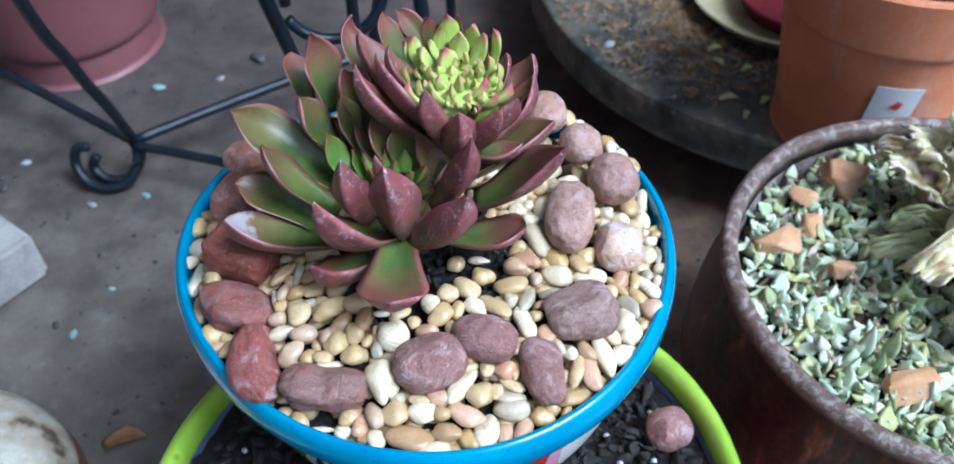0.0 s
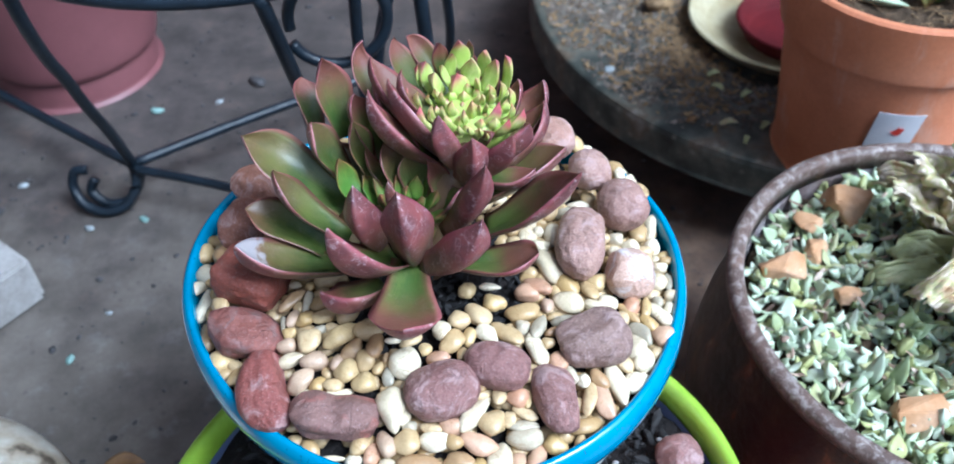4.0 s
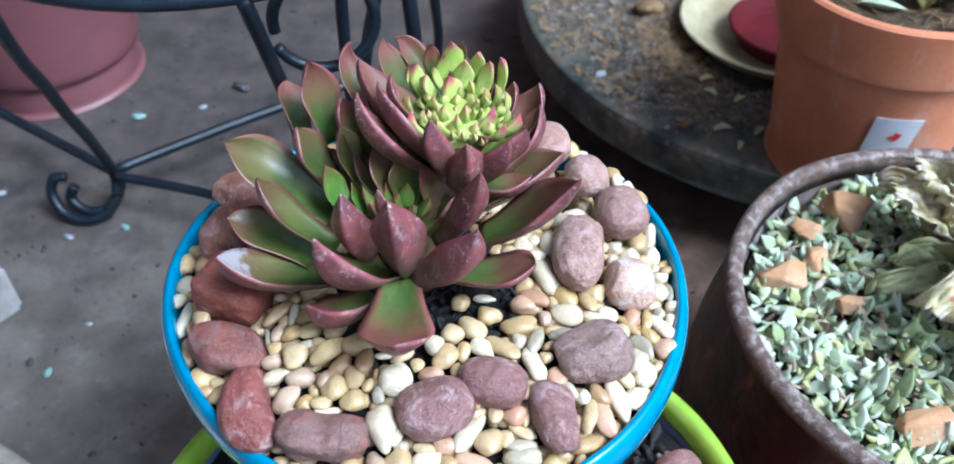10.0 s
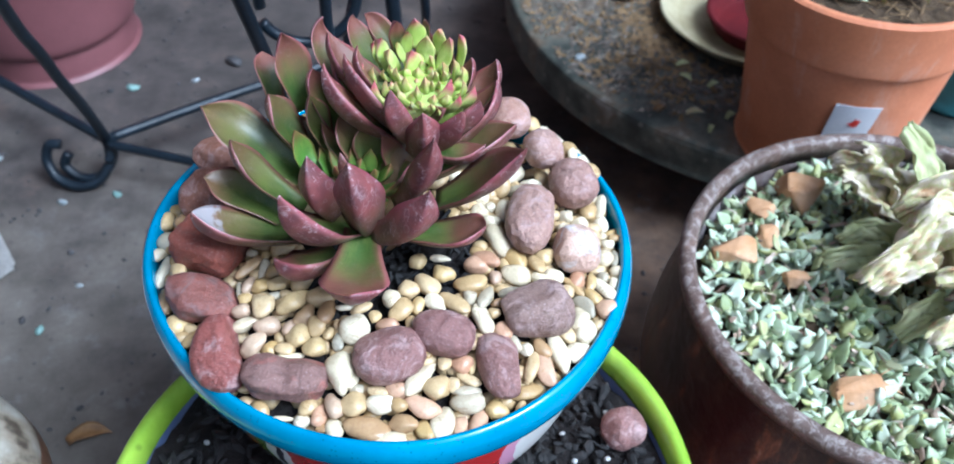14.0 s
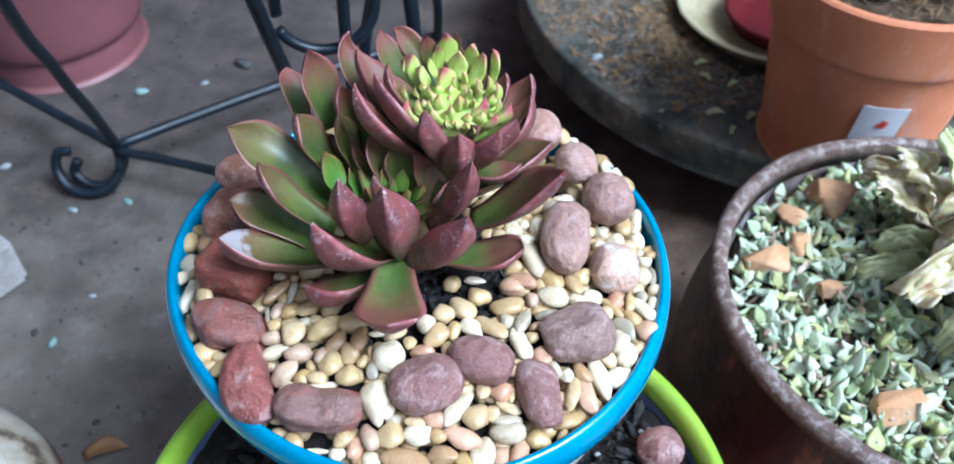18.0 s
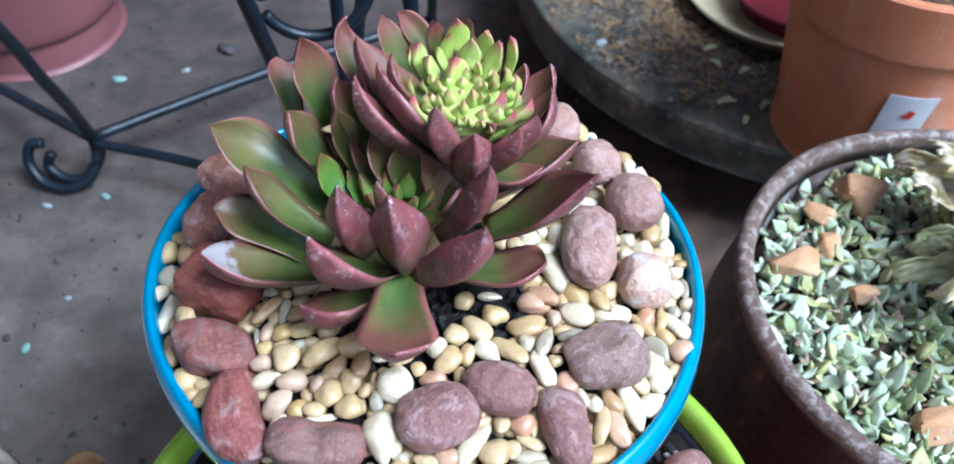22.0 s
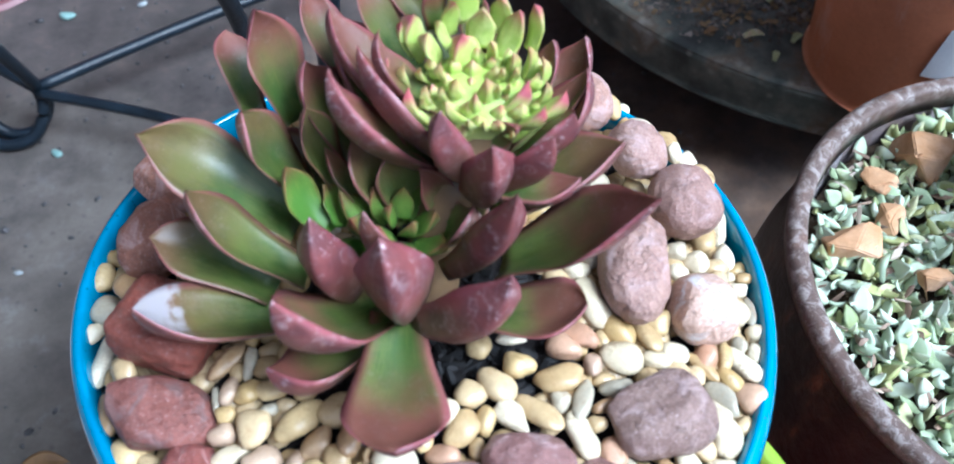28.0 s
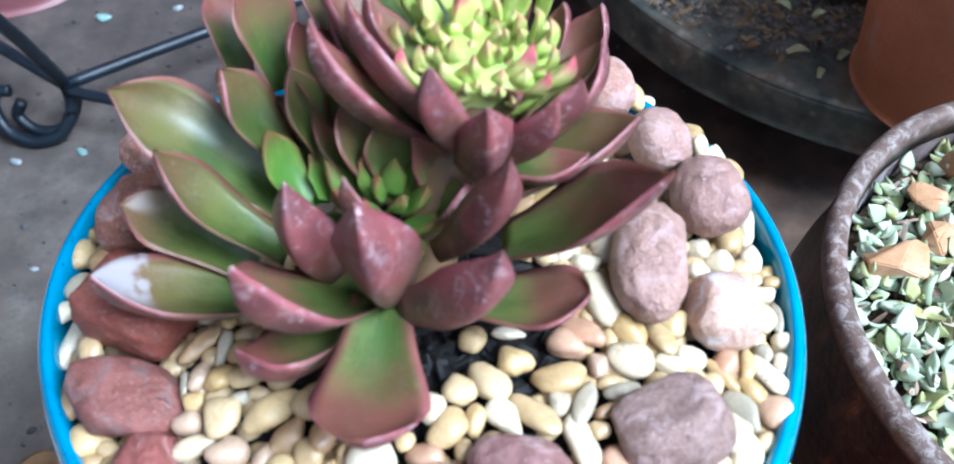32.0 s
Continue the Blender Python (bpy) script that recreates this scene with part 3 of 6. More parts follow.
# ---- the patio floor and the wall at its back ----
def floor_skin():
    m, nt, b = shader("patio_floor", 0.6, spec=0.35)
    pos = coords(nt)
    grey = ramp(nt, grain(nt, 8, 8, 0.62), [(0.34, (0.064, 0.055, 0.046)), (0.5, (0.108, 0.093, 0.079)), (0.64, (0.154, 0.133, 0.114))])
    earthy = ramp(nt, grain(nt, 14, 5), [(0.32, (0.06, 0.036, 0.024)), (0.5, (0.17, 0.105, 0.066)), (0.66, (0.29, 0.19, 0.125))])
    xyz = nt.nodes.new("ShaderNodeSeparateXYZ")
    nt.links.new(pos, xyz.inputs[0])
    where = calc(nt, "ADD", calc(nt, "MULTIPLY_ADD", xyz.outputs["Y"], -0.05, xyz.outputs["X"]), calc(nt, "MULTIPLY", calc(nt, "SUBTRACT", grain(nt, 7, 5), 0.5), 0.35))
    col = mix(nt, smooth(nt, where, -0.22, 0.04), grey, earthy)
    col = mix(nt, calc(nt, "MULTIPLY", smooth(nt, grain(nt, 26, 7, 0.7), 0.55, 0.7), 0.3), col, (0.25, 0.24, 0.24))
    # Dark damp dirt, spread towards the back to put porch shade into the colour.
    back_shade_damp = smooth(nt, calc(nt, "MULTIPLY_ADD", calc(nt, "SUBTRACT", grain(nt, 6, 6, 0.65), 0.5), 1.5, xyz.outputs["Y"]), 0.6, 1.0)
    col = mix(nt, calc(nt, "MULTIPLY", back_shade_damp, 0.9), col, ramp(nt, grain(nt, 20, 6, 0.7), [(0.35, (0.028, 0.024, 0.023)), (0.55, (0.062, 0.052, 0.048)), (0.7, (0.1, 0.075, 0.062))]))
    col = mix(nt, calc(nt, "MULTIPLY", smooth(nt, cells(nt, 55).outputs["Distance"], 0.2, 0.06), 0.55), col, (0.055, 0.05, 0.05))
    g = grain(nt, 220, 4, 0.65)
    col = mix(nt, 0.25, col, ramp(nt, g, [(0.3, (0.4, 0.4, 0.4)), (0.7, (1, 1, 1))]), "MULTIPLY")
    paint(nt, b, col)
    relief(nt, b, g, 0.3, 0.0008)
    return m


ground = part("ground", ([(-60, -60, 0), (60, -60, 0), (60, 60, 0), (-60, 60, 0)], [(0, 1, 2, 3)]), floor_skin(), None, "grey worn concrete patio floor with brown dirt and shade painted in at the back", False, "structure")
tagged(ground, category="floor")
WALL_Y = 1.85
wall = part("wall_back", moved(box((7.0, 0.12, 2.6), 0.004), (0.3, WALL_Y + 0.06, 1.3)), MORTAR, None, "red brick wall behind the patio", False, "structure")
tagged(wall, category="wall")

# Unseen slab added overhead to cut skylight at the back left.
ceiling = part("ceiling", moved(box((3.6, 2.1, 0.08), 0.004), (-1.55, WALL_Y - 0.93, 2.4)), BLOCK, None, "unseen porch ceiling added to shade the back left", False, "structure")
tagged(ceiling, category="ceiling")
# Out of view; added to hold back the sky on the left side.
side_blocker = part("wall_west", moved(box((0.12, 3.6, 2.36), 0.004), (-1.35, 0.05, 1.18)), MORTAR, None, "unseen side wall added to block light from the left", False, "structure")
tagged(side_blocker, category="wall")

# ---- the blue bowl ----
def uneven(geo):
    """The hand-thrown bowl is a little out of round: shifts a turned shape by the angle about its axis."""
    out = []
    for x, y, z in geo[0]:
        a, r = math.atan2(y - CY, x - CX), math.hypot(x - CX, y - CY)
        dr = 0.0013 - 0.0031 * math.cos(a) + 0.0048 * math.sin(a) + 0.0008 * math.cos(2 * a) - 0.0025 * math.sin(2 * a) - 0.0009 * math.cos(3 * a) + 0.0024 * math.sin(3 * a)
        k = 1 + dr / 0.138
        out.append((CX + (x - CX) * k, CY + (y - CY) * k, z))
    return out, geo[1]


CX, CY = 0.032, 0.410
bowl = thing("flower_pot", (CX, CY, 0.225), "turquoise-blue rimmed ceramic bowl with painted red and white sides", "flower pot")
LIP = bowed([(0.1292, 0.344), (0.1296, 0.3560), (0.1312, 0.3612), (0.1340, 0.3616), (0.1368, 0.3575), (0.1379, 0.3510), (0.1368, 0.3440), (0.1330, 0.3390), (0.1275, 0.3400)], 5)
part("rim", uneven(lathe(LIP, (CX, CY), 128, 0.006, True)), BLUE, bowl, "glossy turquoise-blue rolled rim")
part("bowl_wall", uneven(lathe(bowed([(0.1275, 0.3405), (0.1255, 0.323), (0.117, 0.285), (0.1, 0.25), (0.085, 0.226), (0.07, 0.2255), (0.0, 0.2255)], 5), (CX, CY), 96, 0.004)), TALAVERA, bowl, "white glazed side painted red, orange and pink")


def mound(r):
    return 0.347 + 0.028 * max(0.0, 1 - (r / 0.13) ** 2)


bed = part("potting_soil", earth((CX, CY), 0.1292, mound, 40, 110, 0.0035, 90), SOIL, None, "dark moist potting soil under the pebbles", True, "stuff")
tagged(bed, category="soil")
chips = []
for _ in range(420):
    a, r = RND.uniform(0, 6.283), 0.065 * math.sqrt(RND.random())
    x, y = CX + r * math.cos(a), CY - 0.012 + r * math.sin(a)
    g = box((RND.uniform(0.003, 0.011), RND.uniform(0.0012, 0.003), RND.uniform(0.0006, 0.0016)), 0.0002)
    chips.append(moved(g, (x, y, mound(math.hypot(x - CX, y - CY)) + RND.uniform(0.001, 0.004)), RND.uniform(0, 360), RND.uniform(-35, 35), RND.uniform(-35, 35)))
tagged(part("bark_chips", joined(chips), BARK, None, "dark bark chips in the potting soil", False, "stuff"), category="bark")

# ---- river rocks on the bowl ----
ROCK_N = [0]
TAKEN = []


def rock(at, a, b, rz, tone, c, group="river rocks round the succulent", on="on cream pebbles"):
    ROCK_N[0] += 1
    k = ROCK_N[0]
    mat, word = ROCKS[tone]
    facets, rough = {"brick": (0, 0.12), "dark": (3, 0.3), "plumred": (3, 0.3), "red": (1, 0.2), "grey": (5, 0.2), "plum": (2, 0.12), "brown": (2, 0.25)}.get(tone, (1, 0.12))
    vs, fs = lump((1, 1, 1), 40 + k, 5, rough, facets, 0.035, 0.95, 0.7)
    out = []
    for v in vs:
        box_like = {"brick": 5.0, "dark": 3.2, "grey": 2.9, "plumred": 2.6}.get(tone, 2.25)
        q = (abs(v.x) ** box_like + abs(v.y) ** box_like + abs(v.z) ** box_like) ** (1 / box_like)
        v = v * ((1.0 - 0.03 * (box_like - 2)) * v.length / q)
        if tone == "red":  # a bent, kidney-like rock
            v = Vector((v.x, v.y * (0.9 + 0.2 * v.x) - 0.42 * (0.45 - v.x * v.x), v.z))
        if tone == "dark":  # a saddle across its top
            v = Vector((v.x, v.y, v.z * (1 - 0.25 * math.exp(-((v.x + 0.1) / 0.25) ** 2))))
        if tone == "plumred":  # a smaller knob at one end
            knob = max(0.0, -v.x - 0.25)
            v = Vector((v.x * 1.05, v.y * (1.0 - 0.7 * knob) + 0.3 * knob, v.z * (1 - 0.5 * knob)))
        out.append(Vector((v.x * a * 1.03, v.y * b * 1.03, v.z * c * 1.08)))
    ob = new("river_rock", mesh_of("river_rock", out, fs, mat))
    ob.matrix_world = pose(*at, RND.uniform(-6, 6), RND.uniform(-6, 6), rz)
    TAKEN.append((at[0], at[1], a, b, radians(rz)))
    return tagged(ob, f"smooth {word} river rock lying {on}", "rock", group)


rock((-0.067, 0.395, 0.377), 0.0183, 0.0163, -21, "brick", 0.0126)
rock((-0.070, 0.366, 0.367), 0.0199, 0.0132, -10, "plumred", 0.0103)
rock((-0.052, 0.332, 0.364), 0.0247, 0.0127, -75, "red", 0.0107)
rock((-0.016, 0.313, 0.367), 0.0203, 0.0123, 1, "dark", 0.0099)
rock((0.033, 0.321, 0.373), 0.0175, 0.0145, 14, "plum", 0.0117)
rock((0.060, 0.333, 0.376), 0.0157, 0.0124, -17, "plum", 0.0100)
rock((0.088, 0.320, 0.367), 0.0192, 0.0109, -78, "plum", 0.0092)
rock((0.108, 0.350, 0.372), 0.0175, 0.0154, 15, "grey", 0.0122)
rock((0.108, 0.409, 0.382), 0.0258, 0.0135, 82, "mauve", 0.0114)
rock((0.132, 0.393, 0.373), 0.0134, 0.0134, 87, "pale", 0.0104)
rock((0.135, 0.443, 0.376), 0.0165, 0.0141, -78, "mauve", 0.0117)
rock((0.119, 0.468, 0.381), 0.0134, 0.0116, -68, "mauve", 0.0092)
rock((0.100, 0.498, 0.382), 0.0152, 0.0127, -73, "rose", 0.0102)
rock((-0.072, 0.466, 0.378), 0.0159, 0.0141, 43, "brown", 0.0107)
rock((-0.079, 0.439, 0.374), 0.0146, 0.0134, 87, "brown", 0.0109)

# ---- cream pebbles on the bowl ----
PEBBLE_MESHES = {}
WORDS = {"c": "cream", "y": "yellowish cream", "w": "white", "p": "pinkish tan", "g": "grey-white", "o": "tan-brown", "m": "mauve-tan"}
PEB = [0]


def pebble(x, y, a, b, rz, tone, drop=0.0, tilt=14):
    PEB[0] += 1
    key = (tone, PEB[0] % 6)
    if key not in PEBBLE_MESHES:
        PEBBLE_MESHES[key] = mesh_of("pebble", *lump((1, 1, 1), 300 + 11 * key[1] + ord(tone), 3, 0.36, (0, 2, 1, 3, 1, 6)[key[1]], 0.028, 0.8, 0.7), PEBBLES[tone])
    ob = new("pebble", PEBBLE_MESHES[key])
    c = min(b, 0.0085) * 0.86
    z = mound(math.hypot(x - CX, y - CY)) + 0.0078 - drop
    ob.matrix_world = pose(x, y, z, RND.uniform(-tilt, tilt), RND.uniform(-tilt, tilt), rz) @ Matrix.Diagonal((a, b, c, 1))
    TAKEN.append((x, y, a, b, radians(rz)))
    return tagged(ob, f"{WORDS[tone]} polished pebble in the blue bowl", "pebble", "pebbles in the blue bowl")


pebble(-0.104, 0.434, 0.0062, 0.0062, -3, "y")
pebble(-0.094, 0.433, 0.0072, 0.0056, 87, "c")
pebble(-0.099, 0.445, 0.0051, 0.0041, -3, "y")
pebble(-0.099, 0.418, 0.0070, 0.0067, 87, "g")
pebble(-0.103, 0.408, 0.0066, 0.0045, 47, "w")
pebble(-0.091, 0.402, 0.0044, 0.0039, 87, "y")
pebble(-0.097, 0.394, 0.0113, 0.0041, 80, "w")
pebble(-0.088, 0.392, 0.0041, 0.0040, -3, "c")
pebble(-0.090, 0.373, 0.0089, 0.0054, -86, "o")
pebble(-0.081, 0.355, 0.0075, 0.0066, -23, "y")
pebble(-0.070, 0.344, 0.0065, 0.0042, 52, "c")
pebble(-0.068, 0.337, 0.0071, 0.0024, -85, "y")
pebble(-0.045, 0.382, 0.0089, 0.0039, 46, "o")
pebble(-0.036, 0.380, 0.0063, 0.0025, 80, "g")
pebble(-0.044, 0.392, 0.0034, 0.0023, -3, "w")
pebble(-0.036, 0.389, 0.0026, 0.0026, -3, "y")
pebble(-0.043, 0.371, 0.0056, 0.0036, 81, "m")
pebble(-0.036, 0.369, 0.0054, 0.0048, 37, "y")
pebble(-0.044, 0.362, 0.0036, 0.0036, 87, "y")
pebble(-0.045, 0.355, 0.0057, 0.0045, -3, "m")
pebble(-0.033, 0.356, 0.0084, 0.0060, 84, "c")
pebble(-0.042, 0.347, 0.0074, 0.0038, 22, "w")
pebble(-0.048, 0.368, 0.0055, 0.0019, -85, "g")
pebble(-0.017, 0.356, 0.0098, 0.0065, 42, "y")
pebble(-0.028, 0.361, 0.0033, 0.0027, -3, "g")
pebble(-0.030, 0.344, 0.0077, 0.0055, 4, "m")
pebble(-0.036, 0.335, 0.0077, 0.0058, 38, "m")
pebble(-0.027, 0.331, 0.0048, 0.0042, 87, "y")
pebble(-0.019, 0.330, 0.0057, 0.0042, 4, "c")
pebble(-0.016, 0.326, 0.0065, 0.0022, 9, "w")
pebble(-0.013, 0.336, 0.0068, 0.0057, 5, "y")
pebble(-0.011, 0.347, 0.0065, 0.0044, 57, "o")
pebble(-0.004, 0.341, 0.0063, 0.0045, 80, "c")
pebble(0.001, 0.348, 0.0075, 0.0043, 80, "o")
pebble(-0.018, 0.342, 0.0047, 0.0037, 81, "m")
pebble(0.002, 0.336, 0.0041, 0.0029, 80, "c")
pebble(-0.004, 0.329, 0.0065, 0.0056, 13, "y")
pebble(0.007, 0.331, 0.0050, 0.0031, -85, "g")
pebble(0.006, 0.341, 0.0030, 0.0018, 80, "o")
pebble(0.015, 0.338, 0.0082, 0.0081, 87, "w")
pebble(0.010, 0.316, 0.0118, 0.0080, -77, "w")
pebble(0.010, 0.350, 0.0049, 0.0023, 16, "w")
pebble(-0.038, 0.313, 0.0046, 0.0033, -3, "c")
pebble(0.018, 0.349, 0.0060, 0.0034, 23, "c")
pebble(0.025, 0.344, 0.0034, 0.0032, 87, "y")
pebble(0.046, 0.377, 0.0047, 0.0046, -3, "y")
pebble(0.060, 0.370, 0.0060, 0.0051, -39, "y")
pebble(0.051, 0.363, 0.0082, 0.0055, -49, "c")
pebble(0.042, 0.360, 0.0063, 0.0054, -54, "c")
pebble(0.033, 0.354, 0.0054, 0.0050, -3, "w")
pebble(0.039, 0.348, 0.0080, 0.0050, 46, "c")
pebble(0.047, 0.350, 0.0056, 0.0032, 80, "y")
pebble(0.056, 0.352, 0.0076, 0.0051, -42, "w")
pebble(0.065, 0.353, 0.0105, 0.0043, -45, "c")
pebble(0.074, 0.365, 0.0099, 0.0057, 4, "c")
pebble(0.074, 0.357, 0.0039, 0.0038, 87, "g")
pebble(0.082, 0.358, 0.0084, 0.0036, 67, "g")
pebble(0.077, 0.377, 0.0073, 0.0051, -39, "p")
pebble(0.084, 0.382, 0.0085, 0.0045, -42, "p")
pebble(0.090, 0.396, 0.0107, 0.0066, -65, "w")
pebble(0.086, 0.410, 0.0053, 0.0044, -3, "w")
pebble(0.099, 0.385, 0.0079, 0.0052, -45, "y")
pebble(0.099, 0.374, 0.0084, 0.0065, -11, "w")
pebble(0.087, 0.371, 0.0045, 0.0033, 81, "m")
pebble(0.115, 0.389, 0.0058, 0.0055, -3, "y")
pebble(0.109, 0.384, 0.0088, 0.0038, -66, "c")
pebble(0.112, 0.374, 0.0062, 0.0038, -3, "w")
pebble(0.119, 0.377, 0.0059, 0.0041, -3, "w")
pebble(0.132, 0.377, 0.0054, 0.0051, 87, "p")
pebble(0.130, 0.373, 0.0081, 0.0027, -46, "c")
pebble(0.140, 0.378, 0.0071, 0.0029, 72, "y")
pebble(0.147, 0.376, 0.0088, 0.0052, -48, "w")
pebble(0.148, 0.384, 0.0039, 0.0035, 87, "g")
pebble(0.157, 0.390, 0.0054, 0.0043, 15, "w")
pebble(0.154, 0.382, 0.0048, 0.0035, 82, "w")
pebble(0.140, 0.369, 0.0061, 0.0034, -42, "y")
pebble(0.135, 0.361, 0.0094, 0.0053, -57, "g")
pebble(0.147, 0.363, 0.0065, 0.0063, -3, "p")
pebble(0.131, 0.352, 0.0075, 0.0058, 81, "w")
pebble(0.134, 0.346, 0.0089, 0.0058, 80, "w")
pebble(0.123, 0.343, 0.0073, 0.0039, -60, "c")
pebble(0.119, 0.332, 0.0124, 0.0049, -72, "w")
pebble(0.128, 0.334, 0.0079, 0.0057, 36, "w")
pebble(0.110, 0.333, 0.0065, 0.0038, -60, "o")
pebble(0.111, 0.321, 0.0088, 0.0053, -73, "p")
pebble(0.104, 0.322, 0.0097, 0.0042, 75, "c")
pebble(0.102, 0.331, 0.0037, 0.0037, -3, "w")
pebble(0.096, 0.333, 0.0052, 0.0033, -61, "g")
pebble(0.090, 0.340, 0.0060, 0.0046, 81, "p")
pebble(0.080, 0.345, 0.0089, 0.0055, -61, "w")
pebble(0.086, 0.349, 0.0035, 0.0035, 87, "c")
pebble(0.095, 0.362, 0.0061, 0.0036, -3, "g")
pebble(0.089, 0.355, 0.0055, 0.0030, 17, "o")
pebble(0.075, 0.331, 0.0035, 0.0026, 80, "o")
pebble(0.060, 0.320, 0.0058, 0.0036, 79, "c")
pebble(0.069, 0.320, 0.0057, 0.0049, 20, "p")
pebble(0.072, 0.313, 0.0079, 0.0030, -32, "c")
pebble(0.074, 0.320, 0.0066, 0.0021, 83, "y")
pebble(0.065, 0.310, 0.0045, 0.0031, 79, "c")
pebble(0.048, 0.312, 0.0116, 0.0047, 52, "w")
pebble(0.057, 0.308, 0.0071, 0.0067, -3, "c")
pebble(0.038, 0.307, 0.0066, 0.0043, -3, "p")
pebble(0.072, 0.306, 0.0076, 0.0038, -3, "g")
pebble(0.101, 0.309, 0.0084, 0.0049, 21, "c")
pebble(0.032, 0.339, 0.0063, 0.0045, -3, "p")
pebble(0.043, 0.341, 0.0042, 0.0026, 80, "c")
pebble(0.052, 0.325, 0.0036, 0.0033, -3, "c")
pebble(0.028, 0.306, 0.0056, 0.0032, -3, "c")
pebble(0.015, 0.312, 0.0063, 0.0036, 79, "w")
pebble(0.018, 0.307, 0.0035, 0.0032, -3, "g")
pebble(0.123, 0.517, 0.0048, 0.0046, 87, "w")
pebble(0.133, 0.507, 0.0035, 0.0034, -3, "w")
pebble(0.140, 0.492, 0.0078, 0.0072, 87, "w")
pebble(0.146, 0.486, 0.0041, 0.0034, 87, "w")
pebble(0.118, 0.458, 0.0065, 0.0042, 82, "y")
pebble(0.103, 0.440, 0.0062, 0.0043, -3, "g")
pebble(0.094, 0.421, 0.0076, 0.0054, 82, "w")
pebble(0.086, 0.422, 0.0035, 0.0030, 87, "w")
pebble(0.149, 0.451, 0.0049, 0.0032, 82, "w")
pebble(0.153, 0.443, 0.0093, 0.0045, 81, "w")
pebble(0.144, 0.434, 0.0063, 0.0062, -3, "c")
pebble(0.130, 0.425, 0.0046, 0.0043, -3, "g")
pebble(0.138, 0.421, 0.0055, 0.0053, -3, "w")
pebble(0.128, 0.414, 0.0042, 0.0041, -3, "w")
pebble(0.151, 0.426, 0.0069, 0.0047, 82, "w")
pebble(0.151, 0.416, 0.0028, 0.0028, 87, "w")
pebble(0.153, 0.410, 0.0043, 0.0038, -3, "w")
pebble(0.150, 0.398, 0.0063, 0.0048, 82, "w")
pebble(0.156, 0.401, 0.0070, 0.0027, 80, "g")
pebble(0.058, 0.380, 0.0056, 0.0022, -3, "w")
pebble(0.086, 0.299, 0.0059, 0.0055, -67, "y")
pebble(0.077, 0.292, 0.0104, 0.0040, -109, "p")
pebble(0.072, 0.301, 0.0092, 0.0059, -7, "g")
pebble(0.050, 0.298, 0.0094, 0.0059, -13, "p")
pebble(0.060, 0.291, 0.0099, 0.0061, -97, "w")
pebble(0.068, 0.289, 0.0088, 0.0037, -97, "p")
pebble(0.041, 0.291, 0.0083, 0.0049, -15, "o")
pebble(0.034, 0.284, 0.0091, 0.0058, 0, "w")
pebble(0.023, 0.289, 0.0116, 0.0068, -11, "o")
pebble(0.029, 0.300, 0.0080, 0.0048, 0, "w")
pebble(0.017, 0.300, 0.0072, 0.0062, 18, "c")
pebble(0.008, 0.289, 0.0067, 0.0047, -80, "w")
pebble(0.051, 0.288, 0.0067, 0.0047, -80, "y")
pebble(0.044, 0.284, 0.0034, 0.0029, 0, "c")
pebble(0.002, 0.290, 0.0034, 0.0029, 0, "o")
pebble(0.007, 0.300, 0.0080, 0.0049, -73, "m")
pebble(0.000, 0.296, 0.0067, 0.0039, -100, "p")
pebble(-0.008, 0.294, 0.0046, 0.0038, 0, "w")
pebble(-0.018, 0.296, 0.0068, 0.0019, 0, "w")


def free(x, y, r):
    for tx, ty, a, b, rot in TAKEN:
        dx, dy = x - tx, y - ty
        u, v = dx * math.cos(rot) + dy * math.sin(rot), -dx * math.sin(rot) + dy * math.cos(rot)
        if (u / (a + r * 0.75)) ** 2 + (v / (b + r * 0.75)) ** 2 < 1:
            return False
    return True


# a heap of pale pebbles against the rim behind the rocks; whiter tones at right paint in the stronger light
for k in range(260):
    west = k % 2 == 0
    ang = radians(118 + 112 * ((k * 0.618) % 1)) if west else radians(-10 + 110 * ((k * 0.618) % 1))
    r = 0.1250 - (0.016 if west else 0.026) * ((k * 0.371) % 1)
    a = RND.uniform(0.0046, 0.0078)
    x, y = CX + r * math.cos(ang), CY + r * math.sin(ang)
    if free(x, y, a * 0.7):
        pebble(x, y, a, a * RND.uniform(0.65, 0.9), RND.uniform(0, 180), RND.choice("cccyywo" if west else "wwwwwwccy"), RND.uniform(-0.016, -0.006) if 22 < math.degrees(ang) < 100 else RND.uniform(-0.009, -0.003) if west else RND.uniform(-0.007, 0.0), 30)

# mostly white row at the back right, its brightness from light put into colour
for k in range(13):
    ang = radians(24 + 6 * k + RND.uniform(-2, 2))
    pebble(CX + 0.1275 * math.cos(ang), CY + 0.1275 * math.sin(ang), RND.uniform(0.006, 0.0078), RND.uniform(0.0048, 0.006), math.degrees(ang) + 90 + RND.uniform(-35, 35), RND.choice("wwwcy"), RND.uniform(-0.013, -0.009), 25)

